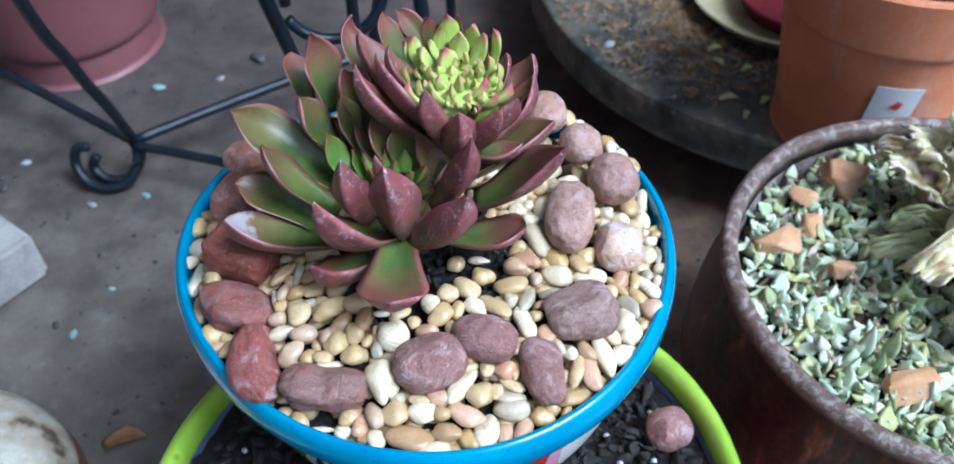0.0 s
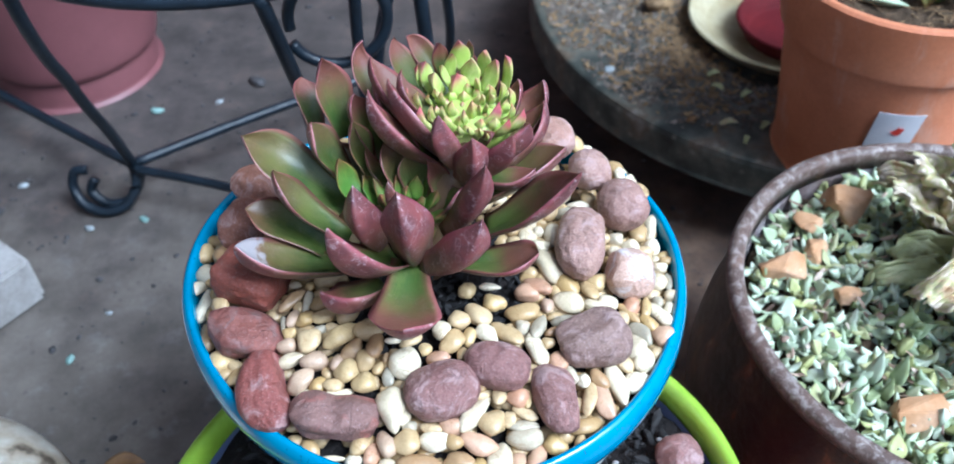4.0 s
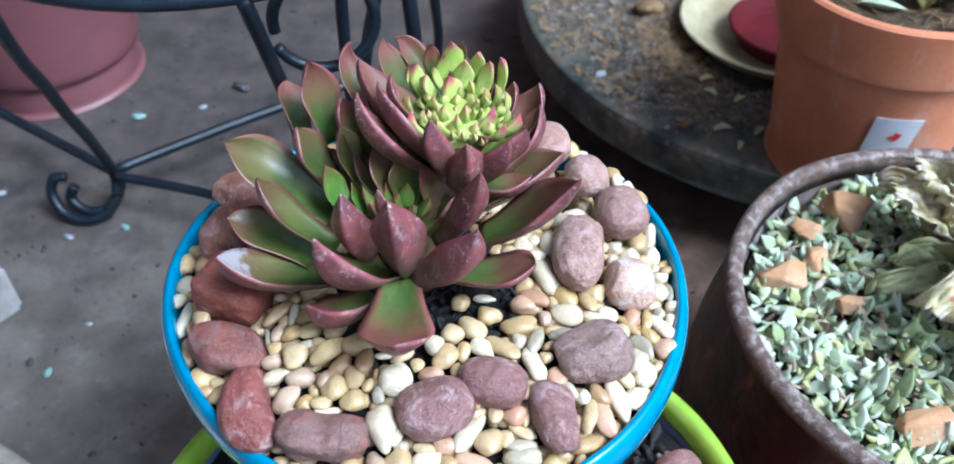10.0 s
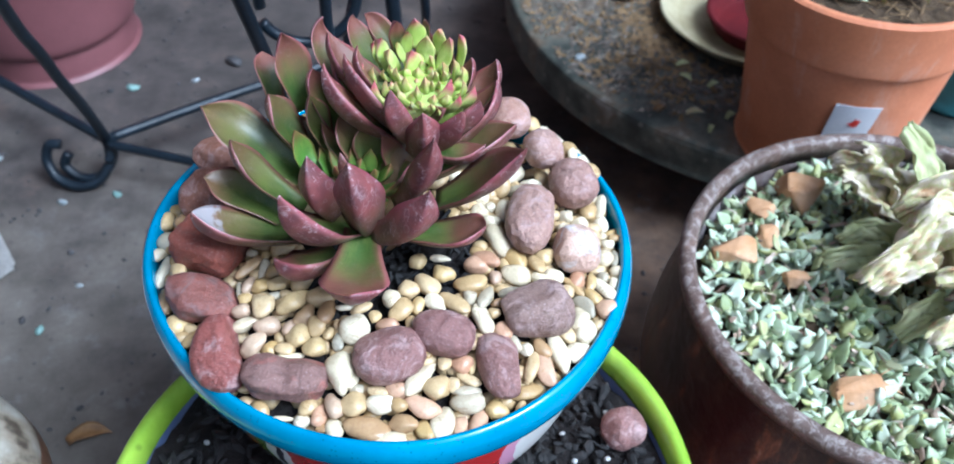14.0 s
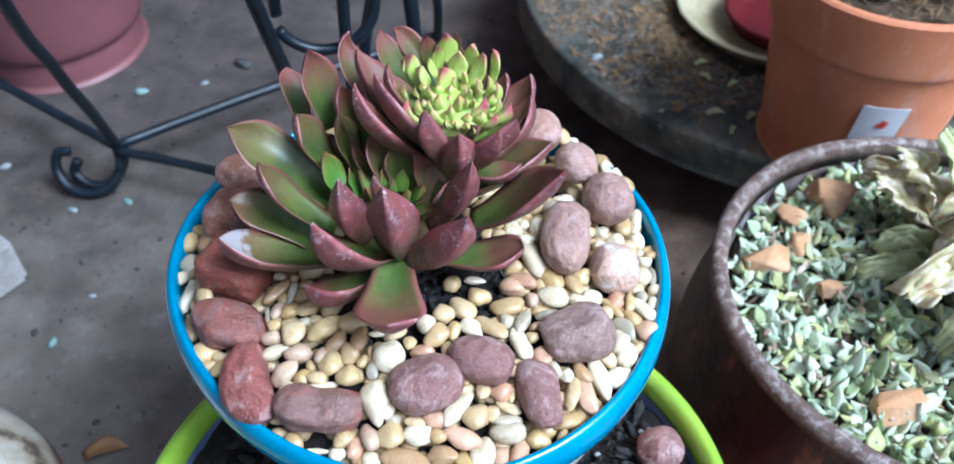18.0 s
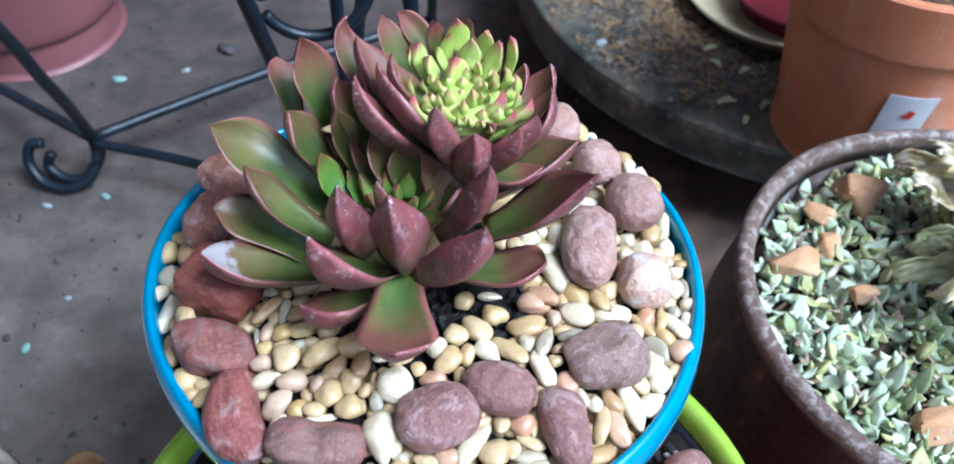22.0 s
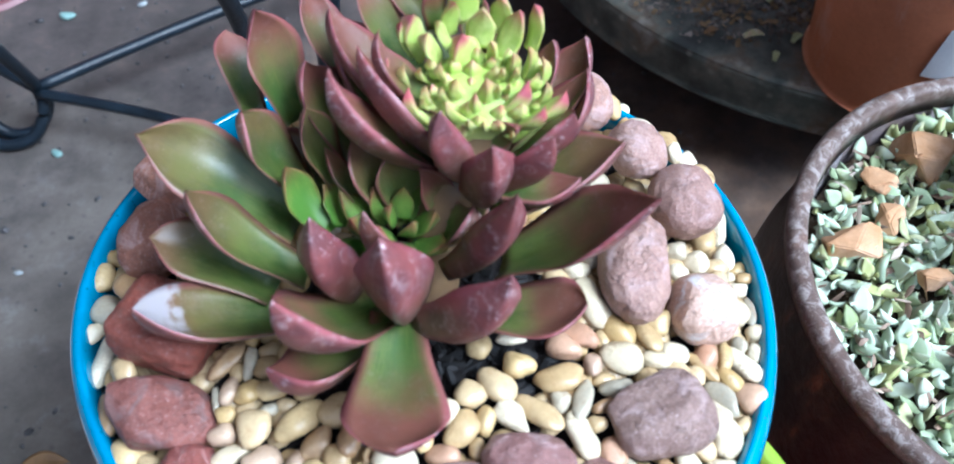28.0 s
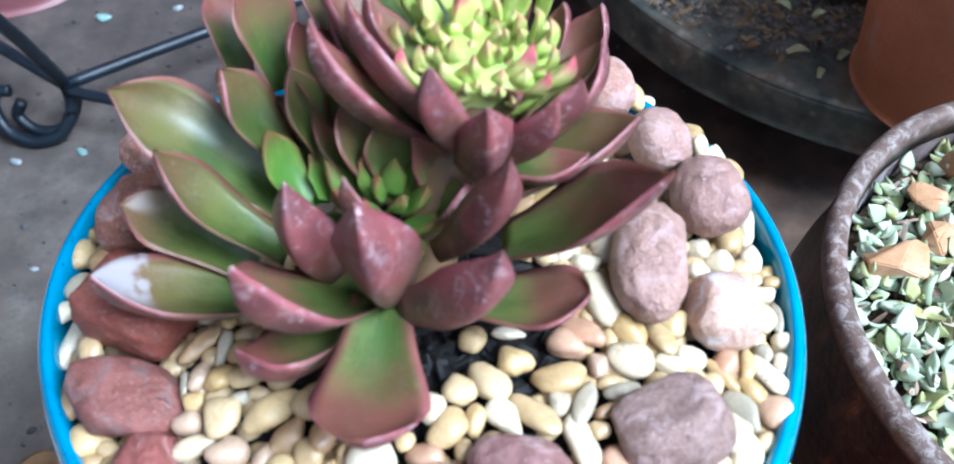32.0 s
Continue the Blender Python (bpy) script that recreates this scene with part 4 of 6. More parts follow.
TONES = "ccccccyyyyywwwpgom"
tries = 0
while PEB[0] < 300 and tries < 40000:
    tries += 1
    ang, r = RND.uniform(0, 6.283), 0.1265 * math.sqrt(RND.random())
    x, y = CX + r * math.cos(ang), CY + r * math.sin(ang)
    if math.hypot(x - 0.03, y - 0.395) < 0.05:
        continue
    a = RND.uniform(0.0058, 0.0092) if tries < 12000 else RND.uniform(0.0045, 0.0062)
    b = a * RND.uniform(0.62, 0.95)
    if r + b > 0.1300 or not free(x, y, b):
        continue
    # extra white tones right of x 0.08 put the brighter light into the colour
    pebble(x, y, a, b, RND.uniform(0, 180), RND.choice(TONES + ("wwwwwwww" if x > 0.08 else "")), RND.uniform(0.0, 0.003))
under = []
while tries < 90000 and len(under) < 420:
    tries += 1
    ang, r = RND.uniform(0, 6.283), 0.127 * math.sqrt(RND.random())
    x, y = CX + r * math.cos(ang), CY + r * math.sin(ang)
    a = RND.uniform(0.0042, 0.0062)
    b = a * RND.uniform(0.65, 0.95)
    if math.hypot(x - 0.03, y - 0.395) < 0.05 or r + b > 0.1300 or not free(x, y, b * 0.7):
        continue
    rz = RND.uniform(0, 180)
    TAKEN.append((x, y, a, b, radians(rz)))
    under.append(moved(lump((a, b, b * 0.9), RND.randrange(9999), 2, 0.3), (x, y, mound(r) + RND.uniform(0.002, 0.006) + (0.005 if r > 0.1 else 0)), rz))
for _ in range(700):
    ang, r = RND.uniform(0, 6.283), 0.1265 * math.sqrt(RND.random())
    x, y = CX + r * math.cos(ang), CY + r * math.sin(ang)
    if math.hypot(x - 0.03, y - 0.388) < 0.047:
        continue
    a = RND.uniform(0.004, 0.0065)
    under.append(moved(lump((a, a * 0.8, a * 0.65), RND.randrange(9999), 2, 0.3), (x, y, mound(r) + RND.uniform(0.0, 0.004)), RND.uniform(0, 360)))
tagged(part("small_pebbles", joined(under), PEBBLES["c"], None, "small cream pebbles filling the bowl", True, "stuff"), category="pebbles")

# ---- the succulent ----
plant = thing("succulent_plant", (0.03, 0.40, 0.36), "rosette succulent with maroon-edged olive leaves and a lime-green crest", "succulent")
part("stem", tube([(0.028, 0.402, 0.355), (0.03, 0.404, 0.385), (0.038, 0.415, 0.415), (0.052, 0.43, 0.44)], 0.011, 14), SKIN, plant, "thick green stem").color = (0.1, 0, 0, 1)

KINDS = {  # cup, thickness, where it is widest, width at the base, bluntness
    "a": (0.36, 0.30, 0.5, 0.62, 1.3),
    "r": (0.22, 0.34, 0.66, 0.55, 0.62),
    "w": (0.36, 0.5, 0.52, 0.62, 0.95),
    "c": (0.42, 0.34, 0.5, 0.66, 1.1),
    "o": (0.2, 0.85, 0.46, 0.78, 1.08),
    "k": (0.5, 0.42, 0.46, 0.62, 1.3),
    "b": (0.42, 0.55, 0.5, 0.64, 1.22),
    "f": (0.24, 0.75, 0.5, 0.64, 1.2),
    "g": (-0.2, 0.85, 0.46, 0.88, 1.45),
}


def leaf_geo(base, mid, tip, width, kind, roll=0.0, rows=18, cols=9, up=None):
    cup, thick, widest, foot, blunt = KINDS[kind]
    base, mid, tip = Vector(base), Vector(mid), Vector(tip)
    ctrl = 2 * mid - 0.5 * (base + tip)
    vs, fs, uvs = [], [], []
    ref = Vector(up) if up else Vector((0, 0, 1))
    side = None
    ring = 2 * cols - 2
    for i in range(rows + 1):
        u = i / rows
        u = 1 - (1 - u) ** 1.25
        p = base * (1 - u) ** 2 + ctrl * 2 * u * (1 - u) + tip * u * u
        d = ((ctrl - base) * (1 - u) + (tip - ctrl) * u).normalized()
        if side is None:
            side = d.cross(ref).normalized()
        side = (side - d * side.dot(d)).normalized()
        n = side.cross(d).normalized()
        if roll:
            q = Matrix.Rotation(radians(roll), 3, d)
            sd, nn = q @ side, q @ n
        else:
            sd, nn = side, n
        if u < widest:
            s = u / widest
            w = foot + (1 - foot) * (s * s * (3 - 2 * s))
        else:
            s = (u - widest) / (1 - widest)
            w = max(0.0, 1 - s ** 1.8) ** blunt
        w = max(w, 0.05 * (1 - u) ** 0.5 + 0.012 if u > 0.9 else 0.012) * width / 2
        th = thick * width * (0.42 + 0.58 * math.sin(math.pi * min(1, u * 0.85 + 0.1))) * (1 - 0.75 * max(0, (u - 0.7) / 0.3) ** 2) * 0.5
        for k in range(cols):
            s = -1 + 2 * k / (cols - 1)
            ripple = width * 0.05 * noise.noise(Vector((u * 3.1 + base.x * 900, s * 1.6, base.y * 700)))
            vs.append(p + sd * (w * s) + nn * (cup * w * abs(s) ** 1.8 + ripple))
        for k in range(1, cols - 1):
            s = 1 - 2 * k / (cols - 1)
            vs.append(p + sd * (w * s) + nn * (cup * w * abs(s) ** 1.8 - min(th, w * 1.5) * (1 - abs(s) ** 2.2) * (1.0 + 0.3 * (1 - abs(s)) ** 2)))
    for i in range(rows):
        u0, u1 = i / rows, (i + 1) / rows
        for k in range(ring):
            q = (k + 1) % ring
            fs.append((i * ring + q, (i + 1) * ring + q, (i + 1) * ring + k, i * ring + k))
            if k < cols - 1:
                v0, v1 = 0.498 * k / (cols - 1), 0.498 * (k + 1) / (cols - 1)
            else:
                v0, v1 = 0.502 + 0.496 * (k - cols + 1) / (cols - 1), 0.502 + 0.496 * (k - cols + 2) / (cols - 1)
            uvs += [(u0, v1), (u1, v1), (u1, v0), (u0, v0)]
    fs.append(tuple(range(ring))[::-1])
    uvs += [(0, 0.25)] * ring
    fs.append(tuple(rows * ring + k for k in range(ring)))
    uvs += [(1, 0.75)] * ring
    return vs, fs, uvs


def petal(base, left, right, tip, kind, red, skin=None):
    """A leaf by its foot, its two margins where it is widest, and its tip; the inner face looks to the plant's axis."""
    base, left, right, tip = Vector(base), Vector(left), Vector(right), Vector(tip)
    d, side = (tip - base).normalized(), right - left
    n = side.cross(d).normalized()
    if n.dot(Vector((0.034, 0.412, 0.54)) - (left + right) / 2) < 0:
        n = -n
    mid = (left + right) / 2 - n * KINDS[kind][0] * side.length / 2
    ob = part("leaf", leaf_geo(base, mid, tip, side.length * (1.16 if kind == "o" else 1.04), kind, up=n), skin or (GREENSKIN if red <= 0.2 else SKIN), plant)
    ob.color = (red, 1.0 if kind == "w" else 0.0, 0, 1)
    return ob


def leaf(base, mid, tip, width, kind, red, ax=0.052, ay=0.432):
    """An inner leaf by its foot, middle and tip, turned to the upright axis of its head at (ax, ay)."""
    rise = (Vector(tip) - Vector(base)).normalized().z
    inward = Vector((ax - mid[0], ay - mid[1], 0)).normalized() * min(1.0, max(0.0, rise * 1.9 - 0.25)) + Vector((0, 0, 0.6))
    ob = part("leaf", leaf_geo(base, mid, tip, width, kind, up=inward), GREENSKIN if red <= 0.2 else SKIN, plant)
    ob.color = (red, 0.0, 0, 1)
    return ob


def young(base, tip, width, red):
    """A plump young leaf of the lime-green crest."""
    base, tip = Vector(base), Vector(tip)
    mid = (base + tip) / 2 + Vector(((base.x + tip.x) / 2 - 0.05, (base.y + tip.y) / 2 - 0.437, 0)) * 0.07
    inward = Vector((0.05 - mid.x, 0.437 - mid.y, 0.012))
    ob = part("leaf", leaf_geo(base, mid, tip, width, "g", 0, 12, 9, inward), LIMESKIN if red < 0.9 else SKIN, plant)
    ob.color = (red, 0, 0, 1)
    return ob


petal((-0.0155, 0.4159, 0.4065), (-0.0390, 0.4370, 0.4349), (-0.0516, 0.4111, 0.4313), (-0.0627, 0.4235, 0.4488), "a", 0.3)
petal((-0.0130, 0.3960, 0.4010), (-0.0323, 0.4126, 0.4224), (-0.0368, 0.3912, 0.4276), (-0.0450, 0.4025, 0.4439), "a", 0.35)
petal((-0.0247, 0.3962, 0.3951), (-0.0506, 0.4169, 0.4132), (-0.0506, 0.3940, 0.4078), (-0.0652, 0.4077, 0.4144), "a", 0.45)
petal((-0.0159, 0.3863, 0.3921), (-0.0449, 0.3940, 0.4027), (-0.0459, 0.3695, 0.4094), (-0.0635, 0.3737, 0.4215), "w", 0.5)
petal((0.0137, 0.3816, 0.4002), (-0.0066, 0.3791, 0.4149), (0.0023, 0.3545, 0.4310), (-0.0143, 0.3544, 0.4499), "c", 0.85)
petal((0.0189, 0.3797, 0.4019), (0.0015, 0.3451, 0.4059), (0.0340, 0.3488, 0.4023), (0.0181, 0.3226, 0.4162), "r", 0.95)
petal((0.0062, 0.3738, 0.3914), (-0.0130, 0.3783, 0.3883), (-0.0108, 0.3546, 0.4034), (-0.0246, 0.3629, 0.3993), "c", 0.8)
petal((0.0269, 0.3777, 0.4019), (0.0419, 0.3685, 0.4312), (0.0500, 0.3721, 0.4116), (0.0546, 0.3633, 0.4443), "f", 0.95)
petal((0.0398, 0.3827, 0.3967), (0.0634, 0.3914, 0.4004), (0.0638, 0.3634, 0.4078), (0.0818, 0.3734, 0.4108), "r", 0.7)
petal((0.0556, 0.3971, 0.4032), (0.0783, 0.4064, 0.4253), (0.0786, 0.3765, 0.4339), (0.1007, 0.3812, 0.4551), "a", 0.75)
petal((0.0517, 0.4125, 0.4093), (0.0815, 0.4343, 0.4290), (0.0730, 0.4041, 0.4299), (0.0984, 0.4193, 0.4390), "a", 0.45)
petal((0.0203, 0.3824, 0.4047), (0.0083, 0.3762, 0.4324), (0.0299, 0.3788, 0.4294), (0.0162, 0.3710, 0.4555), "o", 0.95)
petal((0.0038, 0.3886, 0.4064), (-0.0104, 0.3896, 0.4272), (0.0048, 0.3885, 0.4202), (-0.0059, 0.3889, 0.4446), "o", 0.95)
petal((0.0371, 0.3918, 0.4095), (0.0437, 0.3864, 0.4373), (0.0590, 0.3851, 0.4365), (0.0568, 0.3781, 0.4646), "f", 1)
petal((-0.0045, 0.4079, 0.4108), (-0.0165, 0.4092, 0.4304), (-0.0076, 0.4174, 0.4230), (-0.0148, 0.4139, 0.4404), "a", 0.12)
petal((-0.0002, 0.4102, 0.4121), (-0.0052, 0.4131, 0.4210), (0.0034, 0.4206, 0.4157), (-0.0054, 0.4206, 0.4231), "a", 0.05)
petal((0.0061, 0.4161, 0.4189), (-0.0004, 0.4173, 0.4296), (0.0045, 0.4266, 0.4243), (-0.0033, 0.4269, 0.4350), "a", 0.55)
petal((-0.0007, 0.4248, 0.4190), (-0.0102, 0.4237, 0.4388), (0.0001, 0.4363, 0.4329), (-0.0083, 0.4314, 0.4496), "a", 0.25)
petal((-0.0133, 0.4226, 0.4171), (-0.0258, 0.4173, 0.4409), (-0.0178, 0.4386, 0.4334), (-0.0287, 0.4288, 0.4520), "a", 0.3)
petal((0.0348, 0.4054, 0.4139), (0.0284, 0.4095, 0.4282), (0.0400, 0.4102, 0.4278), (0.0283, 0.4109, 0.4400), "b", 1)
petal((0.0526, 0.4097, 0.4297), (0.0690, 0.4150, 0.4308), (0.0680, 0.4003, 0.4332), (0.0822, 0.4072, 0.4360), "f", 0.85)
petal((-0.0153, 0.4479, 0.4269), (-0.0271, 0.4478, 0.4541), (-0.0117, 0.4654, 0.4476), (-0.0234, 0.4589, 0.4691), "a", 0.75)
petal((-0.0313, 0.4522, 0.4276), (-0.0397, 0.4624, 0.4399), (-0.0324, 0.4769, 0.4404), (-0.0403, 0.4808, 0.4431), "a", 0.9)
petal((0.0452, 0.4222, 0.4394), (0.0538, 0.4211, 0.4494), (0.0565, 0.4158, 0.4429), (0.0602, 0.4141, 0.4531), "o", 0.6)
leaf((0.045, 0.412, 0.436), (0.038, 0.408, 0.455), (0.036, 0.405, 0.472), 0.0150, "o", 0.95)
leaf((0.048, 0.407, 0.430), (0.051, 0.404, 0.445), (0.051, 0.397, 0.464), 0.0190, "o", 1)
leaf((0.055, 0.411, 0.432), (0.065, 0.407, 0.448), (0.070, 0.402, 0.461), 0.0150, "o", 1)
leaf((0.059, 0.416, 0.434), (0.073, 0.420, 0.446), (0.079, 0.418, 0.455), 0.0140, "o", 0.8)
leaf((0.018, 0.393, 0.410), (0.013, 0.389, 0.431), (0.011, 0.388, 0.447), 0.0190, "a", 0.3, 0.030, 0.402)
leaf((0.034, 0.421, 0.430), (0.012, 0.417, 0.452), (0.003, 0.418, 0.478), 0.0200, "k", 0.95)
leaf((0.041, 0.418, 0.434), (0.022, 0.423, 0.456), (0.011, 0.435, 0.472), 0.0200, "k", 0.95)
leaf((0.017, 0.456, 0.420), (-0.006, 0.476, 0.446), (-0.005, 0.484, 0.463), 0.0180, "k", 1)
leaf((0.032, 0.433, 0.430), (0.010, 0.443, 0.458), (0.002, 0.452, 0.474), 0.0218, "k", 1)
leaf((0.034, 0.459, 0.430), (0.016, 0.467, 0.458), (0.013, 0.472, 0.472), 0.0150, "a", 0.8)
leaf((0.044, 0.463, 0.435), (0.026, 0.476, 0.460), (0.019, 0.474, 0.470), 0.0130, "k", 1)
leaf((0.065, 0.432, 0.420), (0.084, 0.452, 0.436), (0.089, 0.459, 0.452), 0.0230, "k", 0.9)
leaf((0.065, 0.430, 0.436), (0.074, 0.442, 0.452), (0.075, 0.446, 0.462), 0.0120, "k", 0.95)
leaf((0.042, 0.435, 0.440), (0.022, 0.432, 0.460), (0.018, 0.440, 0.474), 0.0150, "k", 0.7)
leaf((0.062, 0.425, 0.420), (0.081, 0.439, 0.432), (0.089, 0.449, 0.446), 0.0240, "b", 0.85)
leaf((0.051, 0.463, 0.435), (0.050, 0.475, 0.452), (0.048, 0.474, 0.462), 0.0121, "b", 0.9)
leaf((0.059, 0.452, 0.435), (0.062, 0.463, 0.450), (0.061, 0.463, 0.458), 0.0109, "b", 0.9)
leaf((0.006, 0.438, 0.410), (-0.006, 0.447, 0.438), (-0.009, 0.454, 0.450), 0.0300, "a", 0.8)
leaf((0.021, 0.440, 0.420), (0.009, 0.457, 0.446), (0.007, 0.463, 0.460), 0.0280, "b", 0.95)
leaf((0.028, 0.430, 0.420), (0.021, 0.436, 0.442), (0.019, 0.442, 0.452), 0.0260, "a", 0.6)
leaf((0.024, 0.413, 0.410), (0.021, 0.419, 0.430), (0.021, 0.420, 0.440), 0.0200, "a", 0.3, 0.030, 0.402)
leaf((0.020, 0.416, 0.410), (0.012, 0.422, 0.430), (0.007, 0.428, 0.440), 0.0220, "a", 0.5, 0.030, 0.402)
leaf((0.034, 0.401, 0.412), (0.042, 0.400, 0.424), (0.046, 0.403, 0.429), 0.0170, "b", 0.3, 0.030, 0.402)
leaf((0.030, 0.410, 0.400), (0.044, 0.414, 0.418), (0.052, 0.420, 0.426), 0.0240, "a", 0.3, 0.030, 0.402)
leaf((-0.002, 0.424, 0.400), (-0.022, 0.440, 0.412), (-0.034, 0.448, 0.424), 0.0300, "a", 0.5, 0.030, 0.402)
leaf((0.012, 0.440, 0.402), (0.004, 0.462, 0.418), (0.000, 0.476, 0.430), 0.0300, "a", 0.8, 0.030, 0.402)
leaf((0.050, 0.430, 0.405), (0.064, 0.452, 0.420), (0.074, 0.468, 0.432), 0.0300, "a", 0.8, 0.030, 0.402)
leaf((0.035, 0.440, 0.410), (0.036, 0.466, 0.426), (0.034, 0.482, 0.440), 0.0300, "a", 0.9, 0.030, 0.402)


def sprout(centre, axis, count, spread, length, width, skin, reds, lift=0.4, golden=2.39996):
    """A tight spiral of young leaves about an axis, the outer ones longer and laid further out."""
    axis = Vector(axis).normalized()
    e1 = axis.cross(Vector((0.2, 0.9, 0.1))).normalized()
    e2 = axis.cross(e1)
    for k in range(count):
        f = ((k + 0.6) / count) ** 0.6
        a = k * golden
        out = e1 * math.cos(a) + e2 * math.sin(a)
        base = Vector(centre) + out * spread * f * 0.55 - axis * 0.012 * f
        d = (out * (0.15 + 1.0 * f) + axis * (1.15 - lift * f)).normalized()
        ln = length * (0.55 + 0.75 * f)
        tip = base + d * ln + axis * ln * 0.12
        mid = base + d * ln * 0.5
        ob = part("leaf", leaf_geo(base, mid, tip, width * (0.6 + 0.6 * f), "g", 0, 10, 7, axis), skin, plant)
        ob.color = (RND.uniform(*reds), 0, 0, 1)


sprout((0.021, 0.406, 0.419), (0.1, -0.2, 1), 17, 0.015, 0.0165, 0.0105, GREENSKIN, (0.0, 0.35), 0.45)


part("crest_core", moved(lump((0.0225, 0.020, 0.0135), 77, 3, 0.1), (0.0505, 0.4385, 0.4425)), LIMESKIN, plant, "fused lime-green growing crest").color = (0.0, 0, 0, 1)
young((0.0499, 0.4426, 0.4496), (0.0446, 0.4422, 0.4693), 0.0135, 0.6)
young((0.0469, 0.4618, 0.4574), (0.0464, 0.4601, 0.4755), 0.0112, 0.45)
young((0.0579, 0.4571, 0.4562), (0.0581, 0.4547, 0.4736), 0.0085, 0.3)
young((0.0508, 0.4522, 0.4542), (0.0520, 0.4502, 0.4721), 0.0104, 0.1)
young((0.0576, 0.4499, 0.4513), (0.0640, 0.4500, 0.4720), 0.0098, 0.35)
young((0.0682, 0.4516, 0.4526), (0.0689, 0.4520, 0.4727), 0.0072, 0.5)
young((0.0412, 0.4565, 0.4563), (0.0433, 0.4534, 0.4732), 0.0072, 0.2)
young((0.0377, 0.4612, 0.4570), (0.0370, 0.4597, 0.4754), 0.0099, 0.95)
young((0.0331, 0.4510, 0.4531), (0.0293, 0.4497, 0.4719), 0.0110, 0.4)
young((0.0287, 0.4503, 0.4537), (0.0253, 0.4477, 0.4712), 0.0042, 0.8)
young((0.0380, 0.4478, 0.4537), (0.0332, 0.4430, 0.4696), 0.0084, 0.1)
young((0.0411, 0.4521, 0.4555), (0.0373, 0.4474, 0.4711), 0.0049, 0.1)
young((0.0537, 0.4433, 0.4524), (0.0537, 0.4396, 0.4684), 0.0055, 0.1)
young((0.0580, 0.4413, 0.4528), (0.0606, 0.4351, 0.4668), 0.0071, 0.1)
young((0.0635, 0.4401, 0.4506), (0.0660, 0.4370, 0.4675), 0.0064, 0.1)
young((0.0674, 0.4362, 0.4491), (0.0700, 0.4334, 0.4662), 0.0064, 0.1)
young((0.0667, 0.4303, 0.4480), (0.0706, 0.4252, 0.4633), 0.0057, 0.1)
young((0.0622, 0.4292, 0.4438), (0.0769, 0.4217, 0.4621), 0.0108, 0.5)
young((0.0595, 0.4253, 0.4450), (0.0696, 0.4167, 0.4603), 0.0082, 0.6)
young((0.0533, 0.4307, 0.4452), (0.0652, 0.4253, 0.4634), 0.0108, 0.65)
young((0.0338, 0.4279, 0.4452), (0.0265, 0.4250, 0.4632), 0.0082, 0.5)
young((0.0291, 0.4380, 0.4509), (0.0257, 0.4328, 0.4660), 0.0057, 0.1)
young((0.0290, 0.4362, 0.4465), (0.0200, 0.4350, 0.4667), 0.0096, 0.4)
young((0.0414, 0.4391, 0.4518), (0.0370, 0.4326, 0.4659), 0.0064, 0.1)
young((0.0350, 0.4313, 0.4493), (0.0324, 0.4254, 0.4634), 0.0057, 0.1)
young((0.0431, 0.4332, 0.4503), (0.0421, 0.4273, 0.4640), 0.0063, 0.05)
young((0.0517, 0.4316, 0.4490), (0.0514, 0.4271, 0.4640), 0.0070, 0.15)
young((0.0480, 0.4275, 0.4480), (0.0476, 0.4223, 0.4623), 0.0044, 0.25)
young((0.0456, 0.4264, 0.4465), (0.0380, 0.4196, 0.4614), 0.0063, 0.05)
young((0.0398, 0.4318, 0.4502), (0.0371, 0.4248, 0.4632), 0.0044, 0.05)
young((0.0544, 0.4318, 0.4505), (0.0550, 0.4250, 0.4632), 0.0038, 0.05)
young((0.0518, 0.4661, 0.4609), (0.0510, 0.4610, 0.4758), 0.0040, 0.95)
young((0.0335, 0.4389, 0.4529), (0.0309, 0.4312, 0.4654), 0.0041, 0.05)
young((0.0357, 0.4416, 0.4541), (0.0344, 0.4341, 0.4664), 0.0038, 0.1)
young((0.0557, 0.4380, 0.4531), (0.0565, 0.4302, 0.4651), 0.0045, 0.05)
young((0.0592, 0.4381, 0.4529), (0.0609, 0.4301, 0.4650), 0.0051, 0.05)
young((0.0568, 0.4333, 0.4516), (0.0584, 0.4249, 0.4632), 0.0038, 0.05)
young((0.0513, 0.4216, 0.4480), (0.0494, 0.4131, 0.4591), 0.0038, 0.05)
young((0.0555, 0.4207, 0.4479), (0.0545, 0.4122, 0.4588), 0.0031, 0.05)
young((0.0471, 0.4222, 0.4479), (0.0448, 0.4138, 0.4593), 0.0038, 0.05)
young((0.0575, 0.4181, 0.4470), (0.0582, 0.4093, 0.4578), 0.0028, 0.05)
young((0.0329, 0.4293, 0.4503), (0.0316, 0.4212, 0.4619), 0.0031, 0.05)
buds = random.Random(9)
